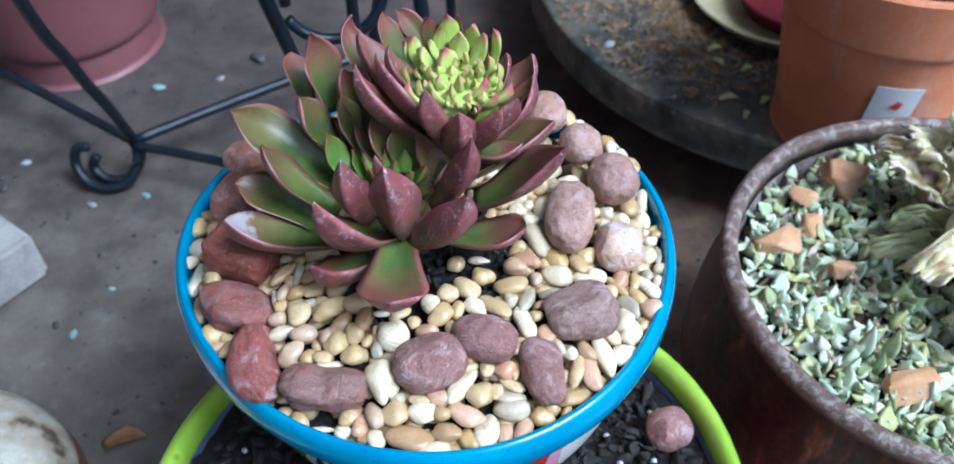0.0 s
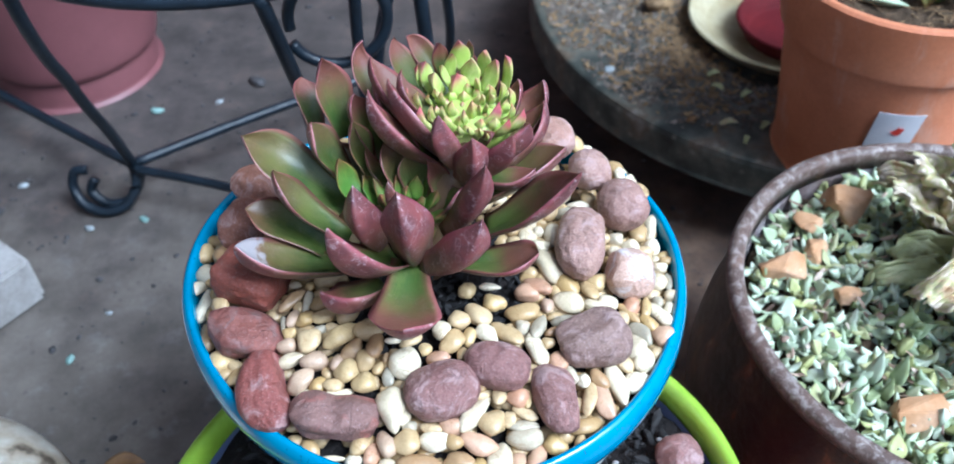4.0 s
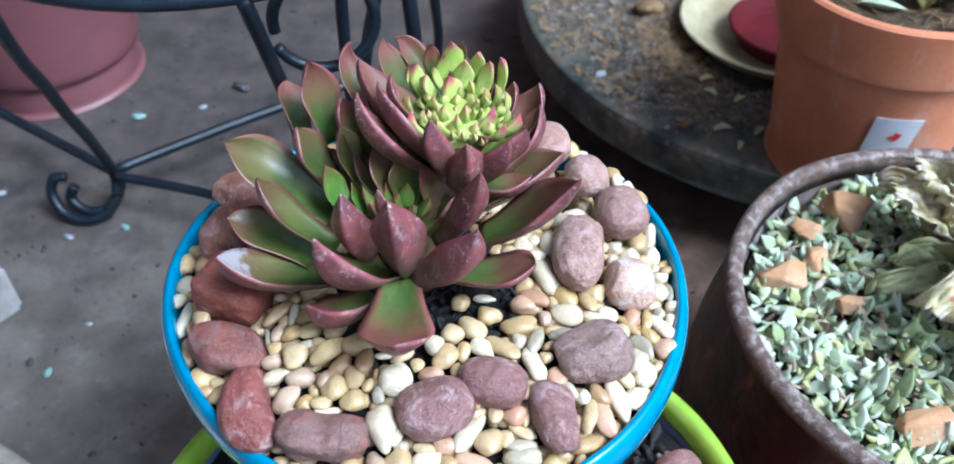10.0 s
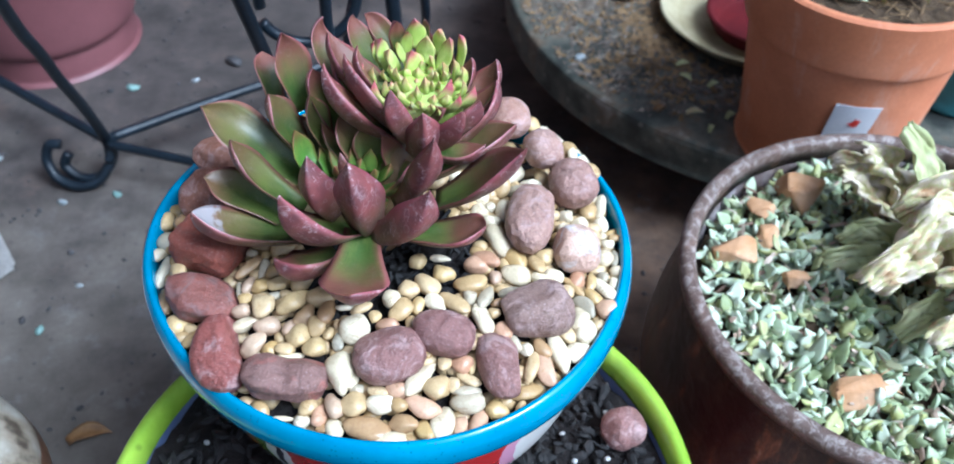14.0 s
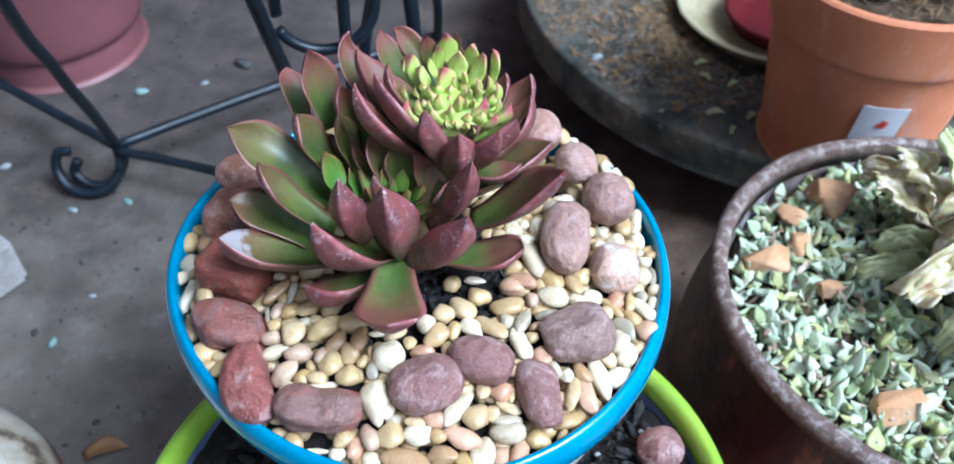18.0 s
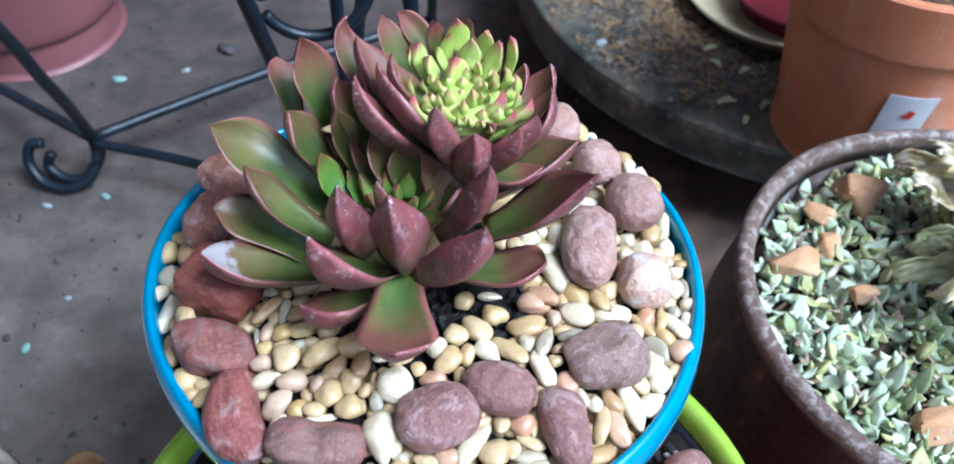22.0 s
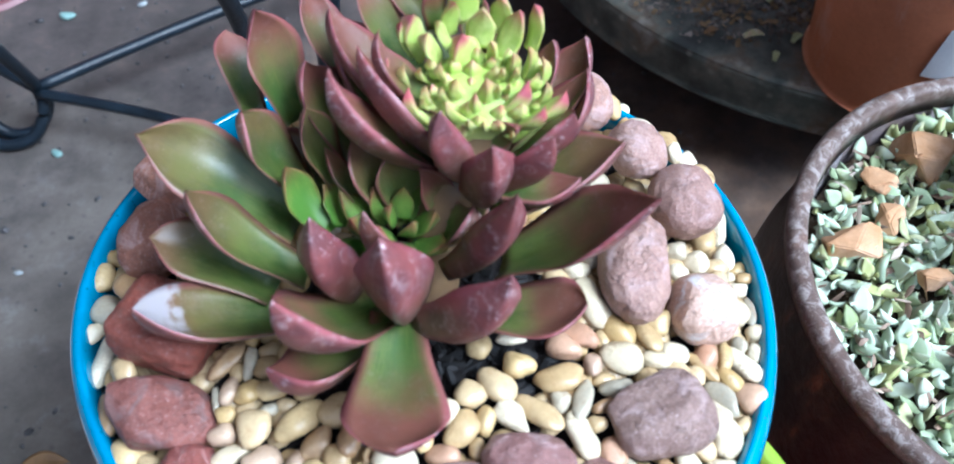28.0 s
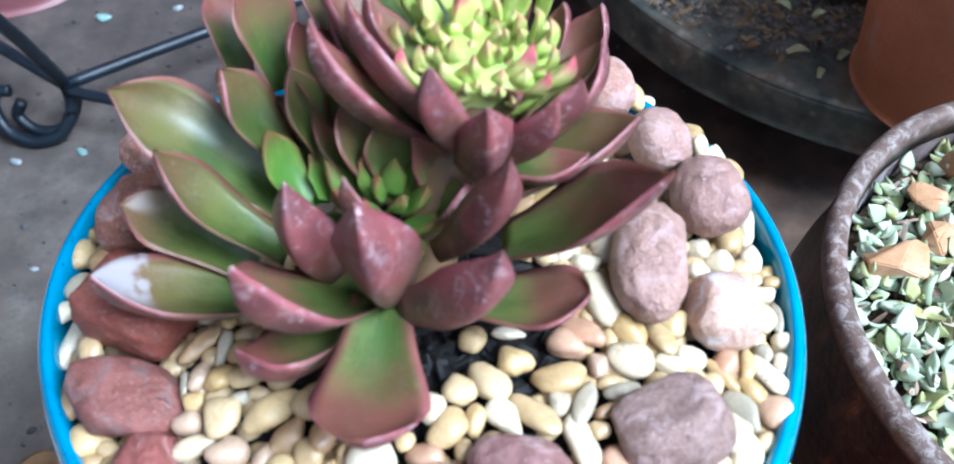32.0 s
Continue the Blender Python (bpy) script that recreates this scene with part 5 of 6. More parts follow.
for k in range(30):
    f = math.sqrt((k + 0.5) / 30)
    a = k * 2.39996
    base = Vector((0.0505 + 0.019 * f * math.cos(a), 0.433 + 0.0135 * f * math.sin(a), 0.4510 + 0.35 * 0.0135 * f * math.sin(a)))
    d = Vector((0.45 * f * math.cos(a), -0.15 + 0.4 * f * math.sin(a), 1.0)).normalized()
    ln = buds.uniform(0.0055, 0.009)
    part("leaf", leaf_geo(base, base + d * ln * 0.5, base + d * ln, ln * 0.85, "g", 0, 8, 7, (0, 0.3, 0.8)), LIMESKIN, plant).color = (buds.uniform(0.0, 0.25), 0, 0, 1)

# ---- the lime-rimmed planter under the bowl ----
PX, PY = 0.036, 0.306
planter = thing("planter", (PX, PY, 0.0), "large painted ceramic planter with a lime-green rim, standing on the patio", "planter")
part("rim", lathe(bowed([(0.158, 0.246), (0.159, 0.256), (0.163, 0.2615), (0.168, 0.2605), (0.171, 0.255), (0.1695, 0.248), (0.164, 0.245)], 4), (PX, PY), 112, 0.02, True, 3.0), LIME, planter, "glossy lime-green rounded rim")
part("planter_wall", lathe(bowed([(0.166, 0.2465), (0.16, 0.2), (0.145, 0.1), (0.125, 0.012), (0.118, 0.0), (0.0, 0.0)], 5), (PX, PY), 96, 0.008), TALAVERA, planter, "white glazed side with painted bands")
part("inner_wall", lathe(bowed([(0.1575, 0.25), (0.156, 0.236), (0.152, 0.21)], 4), (PX, PY), 96, 0.008), SLIP_BLUE, planter, "slate-blue inner glaze")


def bed_level(r):
    return 0.2405 + 0.006 * (r / 0.15) ** 2


soil2 = part("planter_soil", earth((PX, PY), 0.1565, bed_level, 44, 120, 0.006, 55), SOIL, None, "black potting soil in the lime-rimmed planter", True, "stuff")
tagged(soil2, category="soil")
bits, whites = [], []
for k in range(2600):
    a, r = RND.uniform(0, 6.283), 0.148 * math.sqrt(RND.random())
    x, y = PX + r * math.cos(a), PY + r * math.sin(a)
    if math.hypot(x - CX, y - CY) < 0.08:
        continue
    z = bed_level(r) + RND.uniform(0.0, 0.005)
    if k % 32 == 0:
        whites.append(moved(lump((0.0022, 0.0018, 0.0016), k, 1, 0.3), (x, y, z + 0.001)))
    else:
        q = RND.uniform(0.0012, 0.0042) * (1.5 if RND.random() < 0.1 else 1)
        bits.append(moved(lump((q * RND.uniform(1, 2.2), q * RND.uniform(0.5, 1), q * 0.55), k, 1, 0.6), (x, y, z), RND.uniform(0, 360), RND.uniform(-40, 40), RND.uniform(-40, 40)))
tagged(part("soil_chips", joined(bits), BARK, None, "dark bark and fibre bits on the planter soil", False, "stuff"), category="bark")
tagged(part("perlite_grains", joined(whites), PERLITE, None, "white perlite grains in the planter soil", True, "stuff"), category="perlite")
rock((0.168, 0.355, 0.2535), 0.0135, 0.0125, 20, "plum", 0.0115, "rocks in the planter", "on black potting soil")

# ---- the dark brown glazed pot with cuttings ----
BX, BY = 0.391, 0.469
brown = thing("glazed_pot", (BX, BY, 0.0), "dark brown glazed ceramic pot with a crusted pale lip", "flower pot")
part("pot_wall", lathe(bowed([(0.1611, 0.2470), (0.1622, 0.2410), (0.1676, 0.2190), (0.1763, 0.1800), (0.1773, 0.1350), (0.1622, 0.0720), (0.1352, 0.0180), (0.1244, 0.0000), (0.0000, 0.0000)], 5), (BX, BY), 110, 0.008), GLAZE, brown)
part("rim", lathe(bowed([(0.1535, 0.2410), (0.1538, 0.2535), (0.1562, 0.2585), (0.1625, 0.2588), (0.1660, 0.2545), (0.1652, 0.2470), (0.1606, 0.2410)], 4), (BX, BY), 120, 0.008, True), GLAZE, brown, "thick glazed lip with pale mineral crust")
part("inner_wall", lathe(bowed([(0.1540, 0.2470), (0.1530, 0.2290), (0.1519, 0.1990)], 4), (BX, BY), 110, 0.008), GLAZE_INSIDE, brown, "purple-brown inner glaze with pale streaks")
tagged(part("cuttings_soil", earth((BX, BY), 0.151, lambda r: 0.228, 36, 110, 0.006, 60), DRY_SOIL, None, "dry brown soil in the glazed pot", True, "stuff"), category="soil")
KINDS["s"] = (-0.12, 1.05, 0.42, 0.35, 0.95)
KINDS["t"] = (0.05, 0.85, 0.35, 0.5, 1.15)
SED = [mesh_of("cutting_leaf", *(lambda g: (g[0], g[1], SEDUM, True, g[2]))(leaf_geo((0, 0, 0), (0, 0.5, 0.04 * k - 0.08), (0, 1.0, 0.05), 0.42 + 0.05 * k, "st"[k % 2], 0, 8, 5))) for k in range(6)]
cuttings = thing("succulent_cuttings", (BX, BY, 0.232), "many loose powdery blue-green succulent leaves covering the glazed pot", "succulent")
loose = []
for k in range(2300):
    a, r = RND.uniform(0, 6.283), 0.147 * math.sqrt(RND.random())
    x, y = BX + r * math.cos(a), BY + r * math.sin(a)
    ln = RND.uniform(0.009, 0.0185)
    lie = pose(x, y, 0.229 + RND.uniform(0.0, 0.009), RND.uniform(-10, 55) if RND.random() < 0.8 else RND.uniform(50, 85), RND.uniform(-60, 60), RND.uniform(0, 360)) @ Matrix.Scale(ln, 4)
    if k < 300 and x < BX + 0.06:
        ob = new("cutting_leaf", SED[k % 6])
        ob.parent = cuttings
        ob.matrix_local = Matrix.Translation(-cuttings.location) @ lie
    else:
        me = SED[k % 6]
        loose.append(([lie @ v.co for v in me.vertices], [tuple(p.vertices) for p in me.polygons]))
part("leaf_litter", joined(loose), SEDUM, cuttings, "", True, "stuff")
chaff = []
for k in range(620):
    a, r = RND.uniform(0, 6.283), 0.145 * math.sqrt(RND.random())
    g = lump((RND.uniform(0.002, 0.007), RND.uniform(0.001, 0.0025), 0.0007), k, 1, 0.9)
    chaff.append(moved(g, (BX + r * math.cos(a), BY + r * math.sin(a), 0.233 + RND.uniform(0, 0.01)), RND.uniform(0, 360), RND.uniform(-50, 50), RND.uniform(-50, 50)))
tagged(part("dry_chaff", joined(chaff), CHAFF, None, "dry brown leaf scraps among the cuttings", False, "stuff"), category="dry leaves")
for x, y, z, s, f in ((0.307, 0.418, 0.236, 0.026, 0), (0.322, 0.415, 0.236, 0.025, 1), (0.312, 0.405, 0.234, 0.017, 0)):
    ob = part("upright_leaf", leaf_geo((x, y, z), (x + 0.001, y + 0.001, z + s * 0.45), (x + 0.003, y + 0.004, z + s), s * 0.5, "t", 0, 12, 9, (0, 1, 0.2)), SEDUM, cuttings)


def shard(at, size, rz, seed):
    rnd = random.Random(seed)
    bm = bmesh.new()
    for _ in range(26):
        q = Vector((rnd.uniform(-1, 1), rnd.uniform(-1, 1), rnd.uniform(-1, 1)))
        bm.verts.new([0.95 * s * c for s, c in zip(size, q)])
    hull = bmesh.ops.convex_hull(bm, input=list(bm.verts))
    bmesh.ops.delete(bm, geom=[v for v in bm.verts if not v.link_faces], context="VERTS")
    bmesh.ops.bevel(bm, geom=list(bm.edges), offset=0.0007, segments=2, affect="EDGES")
    bm.verts.index_update()
    geo = [v.co.copy() for v in bm.verts], [tuple(v.index for v in f.verts) for f in bm.faces]
    bm.free()
    ob = new("clay_shard", mesh_of("clay_shard", *geo, SHARD, False))
    ob.matrix_world = pose(*at, RND.uniform(-12, 12), RND.uniform(-12, 12), rz)
    return tagged(ob, "orange-brown broken clay shard lying among succulent cuttings", "clay shard", "clay shards in the glazed pot")


shard((0.336, 0.575, 0.246), (0.0195, 0.0175, 0.015), -30, 3)
shard((0.273, 0.515, 0.243), (0.019, 0.013, 0.011), -12, 4)
shard((0.327, 0.388, 0.243), (0.018, 0.012, 0.009), 5, 5)
shard((0.306, 0.561, 0.241), (0.014, 0.012, 0.010), 20, 6)
shard((0.304, 0.534, 0.24), (0.013, 0.009, 0.008), 50, 7)
shard((0.312, 0.489, 0.241), (0.011, 0.008, 0.008), 0, 8)

withered = thing("withered_succulent", (0.41, 0.49, 0.232), "large withered succulent with dry grey-white frilled leaves", "succulent")


def dry_leaf(base, mid, tip, width, frill, curl, mat, seed, label=""):
    """A thin dry leaf with a torn, wavy margin, rolled in across its width."""
    base, mid, tip = Vector(base), Vector(mid), Vector(tip)
    ctrl = 2 * mid - 0.5 * (base + tip)
    rows, cols = 34, 30
    top = []
    for i in range(rows + 1):
        u = i / rows
        p = base * (1 - u) ** 2 + ctrl * 2 * u * (1 - u) + tip * u * u
        d = ((ctrl - base) * (1 - u) + (tip - ctrl) * u).normalized()
        side = d.cross(Vector((0.1, -0.5, 0.86))).normalized()
        n = side.cross(d)
        w = width * 0.5 * (0.35 + 0.65 * math.sin(math.pi * min(1, 0.12 + u * 0.82)) ** 0.7)
        for k in range(cols + 1):
            s = -1 + 2 * k / cols
            t = s * curl
            x = math.sin(t) / max(curl, 0.01) if curl > 0.01 else s
            lift = (1 - math.cos(t)) / max(curl, 0.01)
            f = frill * abs(s) ** 1.5 * noise.noise(Vector((u * 5 + seed, s * 1.6, seed * 1.7))) * 2.2
            f += frill * 0.4 * noise.noise(Vector((u * 9, s * 3.5 + seed, 2.0))) + frill * 0.08 * noise.noise(Vector((u * 26, s * 12, seed)))
            top.append(p + side * w * x * (1 + 0.25 * noise.noise(Vector((u * 9, seed, 5.0)))) + n * (w * lift + f) + d * 0.4 * frill * noise.noise(Vector((s * 5, seed, u))))
    m = cols + 1
    faces = [(i * m + k, (i + 1) * m + k, (i + 1) * m + k + 1, i * m + k + 1) for i in range(rows) for k in range(cols)]
    ob = part("dry_leaf", (top, faces), mat, withered, label)
    sol = ob.modifiers.new("thickness", "SOLIDIFY")
    sol.thickness = 0.0012
    return ob


dry_leaf((0.412, 0.530, 0.236), (0.385, 0.545, 0.272), (0.351, 0.548, 0.288), 0.036, 0.012, 0.7, DEAD, 1.0)
dry_leaf((0.415, 0.535, 0.236), (0.395, 0.552, 0.28), (0.366, 0.558, 0.304), 0.034, 0.013, 0.6, DEAD, 4.0)
dry_leaf((0.425, 0.530, 0.24), (0.415, 0.545, 0.286), (0.390, 0.560, 0.322), 0.030, 0.004, 0.8, DEAD_GREEN, 7.0, "yellow-green tapered leaf")
dry_leaf((0.43, 0.515, 0.24), (0.405, 0.505, 0.30), (0.375, 0.50, 0.292), 0.034, 0.012, 0.8, DEAD, 9.0)
dry_leaf((0.425, 0.50, 0.24), (0.40, 0.485, 0.305), (0.372, 0.462, 0.290), 0.04, 0.013, 0.8, DEAD, 11.0)
dry_leaf((0.42, 0.485, 0.236), (0.385, 0.47, 0.285), (0.339, 0.443, 0.282), 0.034, 0.014, 0.7, DEAD, 15.0)
dry_leaf((0.44, 0.445, 0.262), (0.412, 0.444, 0.282), (0.384, 0.446, 0.284), 0.052, 0.005, 2.5, DEAD, 19.0, "rolled grey dry leaf")
dry_leaf((0.43, 0.455, 0.236), (0.405, 0.425, 0.28), (0.370, 0.402, 0.272), 0.032, 0.013, 0.9, DEAD, 21.0)
dry_leaf((0.44, 0.47, 0.236), (0.44, 0.44, 0.29), (0.425, 0.40, 0.285), 0.036, 0.012, 0.9, DEAD, 23.0)
dry_leaf((0.40, 0.515, 0.234), (0.375, 0.52, 0.255), (0.352, 0.515, 0.250), 0.022, 0.007, 0.8, DEAD_GREEN, 27.0)
dry_leaf((0.395, 0.50, 0.234), (0.365, 0.497, 0.252), (0.335, 0.50, 0.245), 0.022, 0.007, 0.8, DEAD_GREEN, 31.0)
dry_leaf((0.41, 0.46, 0.234), (0.39, 0.44, 0.262), (0.362, 0.425, 0.252), 0.024, 0.008, 0.8, DEAD_GREEN, 35.0)
dry_leaf((0.40, 0.545, 0.236), (0.382, 0.566, 0.268), (0.362, 0.585, 0.262), 0.028, 0.010, 0.7, DEAD, 37.0)

# ---- the round stone table with its pots ----
TX, TY, TZ = 0.515, 1.097, 0.130
table = thing("stone_table", (TX, TY, 0.0), "low round grey-green stone table covered in grit and dry leaves", "table")
part("tabletop", lathe(bowed([(0.0, TZ), (0.3, TZ), (0.373, TZ), (0.3795, TZ - 0.003), (0.381, TZ - 0.009), (0.380, TZ - 0.037), (0.375, TZ - 0.043), (0.3, TZ - 0.043), (0.0, TZ - 0.043)], 3), (TX, TY), 140, 0.004), SLATE, table)
part("pedestal", lathe(bowed([(0.17, TZ - 0.043), (0.15, 0.05), (0.17, 0.0), (0.0, 0.0)], 4), (TX, TY), 48, 0.01), SLATE, table)
grit, litter = [], []
RND_TAN = random.Random(41)
for k in range(20000):
    a, r = RND.uniform(2.0, 4.8), 0.37 * math.sqrt(RND.random())
    x, y = TX + r * math.cos(a), TY + r * math.sin(a)
    dense = noise.fractal(Vector((x * 11, y * 11, 1.0)), 0.8, 2.0, 3) + (0.6 if y > 0.86 and x < 0.36 else -0.05)
    if dense < RND.uniform(-0.1, 0.35) or math.hypot(x - 0.43, y - 1.0) < 0.118 or math.hypot(x - 0.442, y - 0.785) < 0.085:
        continue
    s = RND.uniform(0.0008, 0.0026) * (1.7 if RND.random() < 0.06 else 1)
    if k % 9:
        j = [RND.uniform(0.6, 1.3) * s for _ in range(6)]
        v = [(x + j[0], y, TZ + s * 0.3), (x - j[1], y, TZ + s * 0.3), (x, y + j[2], TZ + s * 0.3), (x, y - j[3], TZ + s * 0.3), (x + j[4] * 0.2, y, TZ + s * 1.1), (x, y, TZ - s * 0.3)]
        grit.append((v, [(0, 2, 4), (2, 1, 4), (1, 3, 4), (3, 0, 4), (2, 0, 5), (1, 2, 5), (3, 1, 5), (0, 3, 5)]))
    else:
        litter.append(moved(box((s * 3.4, s * 1.8, 0.0007), 0.0002), (x, y, TZ + 0.002), RND.uniform(0, 360), RND.uniform(-25, 25), RND.uniform(-25, 25)))
for k in range(900):
    x, y = RND_TAN.gauss(0.31, 0.022), RND_TAN.gauss(0.975, 0.05)
    if math.hypot(x - 0.43, y - 1.0) < 0.105:
        continue
    s = RND_TAN.uniform(0.0008, 0.0022)
    litter.append(moved(box((s * 3.0, s * 2.0, 0.0007), 0.0002), (x, y, TZ + 0.002), RND_TAN.uniform(0, 360), RND_TAN.uniform(-25, 25), RND_TAN.uniform(-25, 25)))
tagged(part("table_grit", joined(grit), GRIT, None, "grey-brown grit scattered on the stone table", False, "stuff"), category="grit")
tagged(part("table_litter", joined(litter), LEAF_LITTER, None, "tan dry leaf bits on the stone table", False, "stuff"), category="dry leaves")

plate = thing("saucer", (0.43, 1.0, TZ), "cream plastic plant saucer on the stone table", "saucer")
part("dish", lathe(bowed([(0.0, TZ + 0.004), (0.085, TZ + 0.004), (0.098, TZ + 0.008), (0.114, TZ + 0.02), (0.117, TZ + 0.0205), (0.1165, TZ + 0.018), (0.1, TZ + 0.004), (0.088, TZ), (0.0, TZ)], 4), (0.43, 1.0), 80, 0.004), PLATE, plate)
dish = thing("small_saucer", (0.434, 0.982, TZ + 0.0045), "dark red plastic saucer inside the cream one", "saucer")
part("dish", lathe(bowed([(0.0, TZ + 0.009), (0.05, TZ + 0.009), (0.057, TZ + 0.013), (0.066, TZ + 0.026), (0.070, TZ + 0.0265), (0.0705, TZ + 0.0235), (0.061, TZ + 0.008), (0.054, TZ + 0.0048), (0.0, TZ + 0.0048)], 4), (0.434, 0.982), 64, 0.003), RED_PLASTIC, dish)

AX, AY = 0.442, 0.785
terra = thing("terracotta_pot", (AX, AY, TZ), "orange terracotta flower pot with a paper tag, on the stone table", "flower pot")
part("pot_wall", lathe(bowed([(0.0985, 0.28), (0.092, 0.225), (0.085, 0.17), (0.0815, TZ + 0.004), (0.079, TZ), (0.0, TZ)], 4), (AX, AY), 90, 0.003), TERRA, terra)
part("rim", lathe(bowed([(0.0975, 0.2745), (0.1025, 0.2755), (0.104, 0.278), (0.110, 0.324), (0.110, 0.3295), (0.107, 0.332), (0.103, 0.3305), (0.101, 0.324), (0.098, 0.29)], 4), (AX, AY), 90, 0.003, True), TERRA, terra, "tall banded terracotta rim")
tagged(part("pot_soil", earth((AX, AY), 0.101, lambda r: 0.308, 22, 70, 0.005, 60), DRY_SOIL, None, "dry fibrous soil in the terracotta pot", True, "stuff"), category="soil")
STRAW = random.Random(77)
straws = []
for k in range(170):
    a, r = STRAW.uniform(0, 6.283), 0.094 * math.sqrt(STRAW.random())
    straws.append(moved(box((STRAW.uniform(0.006, 0.022), STRAW.uniform(0.0006, 0.0014), 0.0007), 0.0002), (AX + r * math.cos(a), AY + r * math.sin(a), 0.3105 + STRAW.uniform(0, 0.002)), STRAW.uniform(0, 360), STRAW.uniform(-12, 12), STRAW.uniform(-12, 12)))
tagged(part("straw_fibres", joined(straws), LEAF_LITTER, None, "tan straw fibres on the soil of the terracotta pot", False, "stuff"), category="straw")


def on_pot(a, z, lift):
    """A place on the terracotta side, at the angle a."""
    r = 0.085 + (z - 0.17) * 0.1285 + lift
    return (AX + r * math.cos(a), AY + r * math.sin(a), z)


def patch(a0, a1, z0, z1, lean, lift, cols=8, rows=4):
    vs = [on_pot(a0 + (a1 - a0) * i / cols + lean * (1 - j / rows), z0 + (z1 - z0) * j / rows, lift) for j in range(rows + 1) for i in range(cols + 1)]
    n = cols + 1
    vs += [on_pot(a0 + (a1 - a0) * i / cols + lean * (1 - j / rows), z0 + (z1 - z0) * j / rows, 0.0008) for j in range(rows + 1) for i in range(cols + 1)]
    k = n * (rows + 1)
    fs = [(j * n + i, j * n + i + 1, (j + 1) * n + i + 1, (j + 1) * n + i) for j in range(rows) for i in range(cols)]
    edge = [i for i in range(n)] + [j * n + cols for j in range(1, rows + 1)] + [rows * n + i for i in range(cols - 1, -1, -1)] + [j * n for j in range(rows - 1, 0, -1)]
    fs += [(edge[i], edge[i] + k, edge[(i + 1) % len(edge)] + k, edge[(i + 1) % len(edge)]) for i in range(len(edge))]
    return vs, fs


tag = part("paper_tag", patch(-1.96, -1.54, 0.190, 0.2395, -0.05, 0.0014), TAG, terra, "white paper tag with a red mark", False)
MARK = ((-0.062, 0.0), (-0.03, 0.0016), (-0.012, 0.0035), (0.004, 0.0075), (0.014, 0.0042), (0.034, 0.0062), (0.046, 0.0048), (0.058, 0.0042), (0.044, 0.0028), (0.036, -0.001), (0.012, -0.0032), (-0.014, -0.0026), (-0.034, -0.0012))
outline = [on_pot(-1.745 + a, 0.2185 + z, lift) for lift in (0.0022, 0.0012) for a, z in MARK]
nb = len(MARK)
part("red_mark", (outline, [tuple(range(nb)), *[(i, (i + 1) % nb, nb + (i + 1) % nb, nb + i) for i in range(nb)]]), RED_INK, tag, "small red ink mark", False)

seedling = thing("seedling", (0.47, 0.755, 0.305), "small green succulent seedling in the terracotta pot", "succulent")
for i, (b, m_, t, w) in enumerate((((0.455, 0.765, 0.306), (0.443, 0.752, 0.325), (0.441, 0.745, 0.309), 0.024), ((0.472, 0.765, 0.306), (0.476, 0.752, 0.328), (0.478, 0.742, 0.312), 0.024), ((0.466, 0.772, 0.306), (0.47, 0.78, 0.335), (0.474, 0.79, 0.348), 0.022), ((0.452, 0.775, 0.306), (0.44, 0.785, 0.33), (0.43, 0.792, 0.342), 0.02))):
    part("leaf", leaf_geo(b, m_, t, w, "a", 0, 12, 9), GREENSKIN, seedling).color = (0.0, 0, 0, 1)
fallen_leaf = thing("fallen_leaf", (0.41, 0.755, 0.311), "pale green fallen leaf on the soil", "leaf")
part("blade", leaf_geo((0.392, 0.765, 0.312), (0.41, 0.757, 0.316), (0.428, 0.748, 0.312), 0.012, "s", 0, 12, 9), SEDUM, fallen_leaf)

teal = thing("teal_pot", (0.625, 0.87, TZ), "teal glazed flower pot on the stone table", "flower pot")
part("pot_wall", lathe(bowed([(0.07, 0.25), (0.074, 0.252), (0.078, 0.248), (0.072, 0.2), (0.064, 0.15), (0.06, TZ), (0.0, TZ)], 4), (0.625, 0.87), 64, 0.004), TEAL, teal)

# leaf bits and a clod lying on the stone table
BITS = ((0.286, 0.830, 0.0075, 20, FALLEN, "orange-brown"), (0.323, 0.885, 0.0085, -50, DEAD_GREEN, "yellow-green"), (0.334, 0.795, 0.007, 60, DEAD_GREEN, "yellow-green"), (0.359, 0.817, 0.008, 40, DEAD_GREEN, "yellow-green"), (0.325, 0.911, 0.0085, 15, DEAD_GREEN, "yellow-green"), (0.322, 0.822, 0.010, 5, DEAD, "pale dry"), (0.352, 0.872, 0.008, 30, DEAD_GREEN, "yellow-green"))
for x, y, s, rz, mat, word in BITS:
    ob = new("leaf_bit", mesh_of("leaf_bit", *moved(leaf_geo((-s, 0, 0.0012), (0, 0.1 * s, 0.0035), (s, 0, 0.001), s * 0.9, "a", 0, 10, 7)[:2], (0, 0, 0)), mat))
    ob.matrix_world = pose(x, y, TZ + 0.002, 0, 0, rz)
    tagged(ob, f"{word} leaf bit lying on the stone table", "leaf", "leaf bits on the stone table")
clod = new("dry_husk", mesh_of("dry_husk", *lump((0.021, 0.014, 0.009), 91, 3, 0.4, 4, 0.06), LEAF_LITTER))
clod.matrix_world = pose(0.284, 1.055, TZ + 0.008, 0, 8, 30)
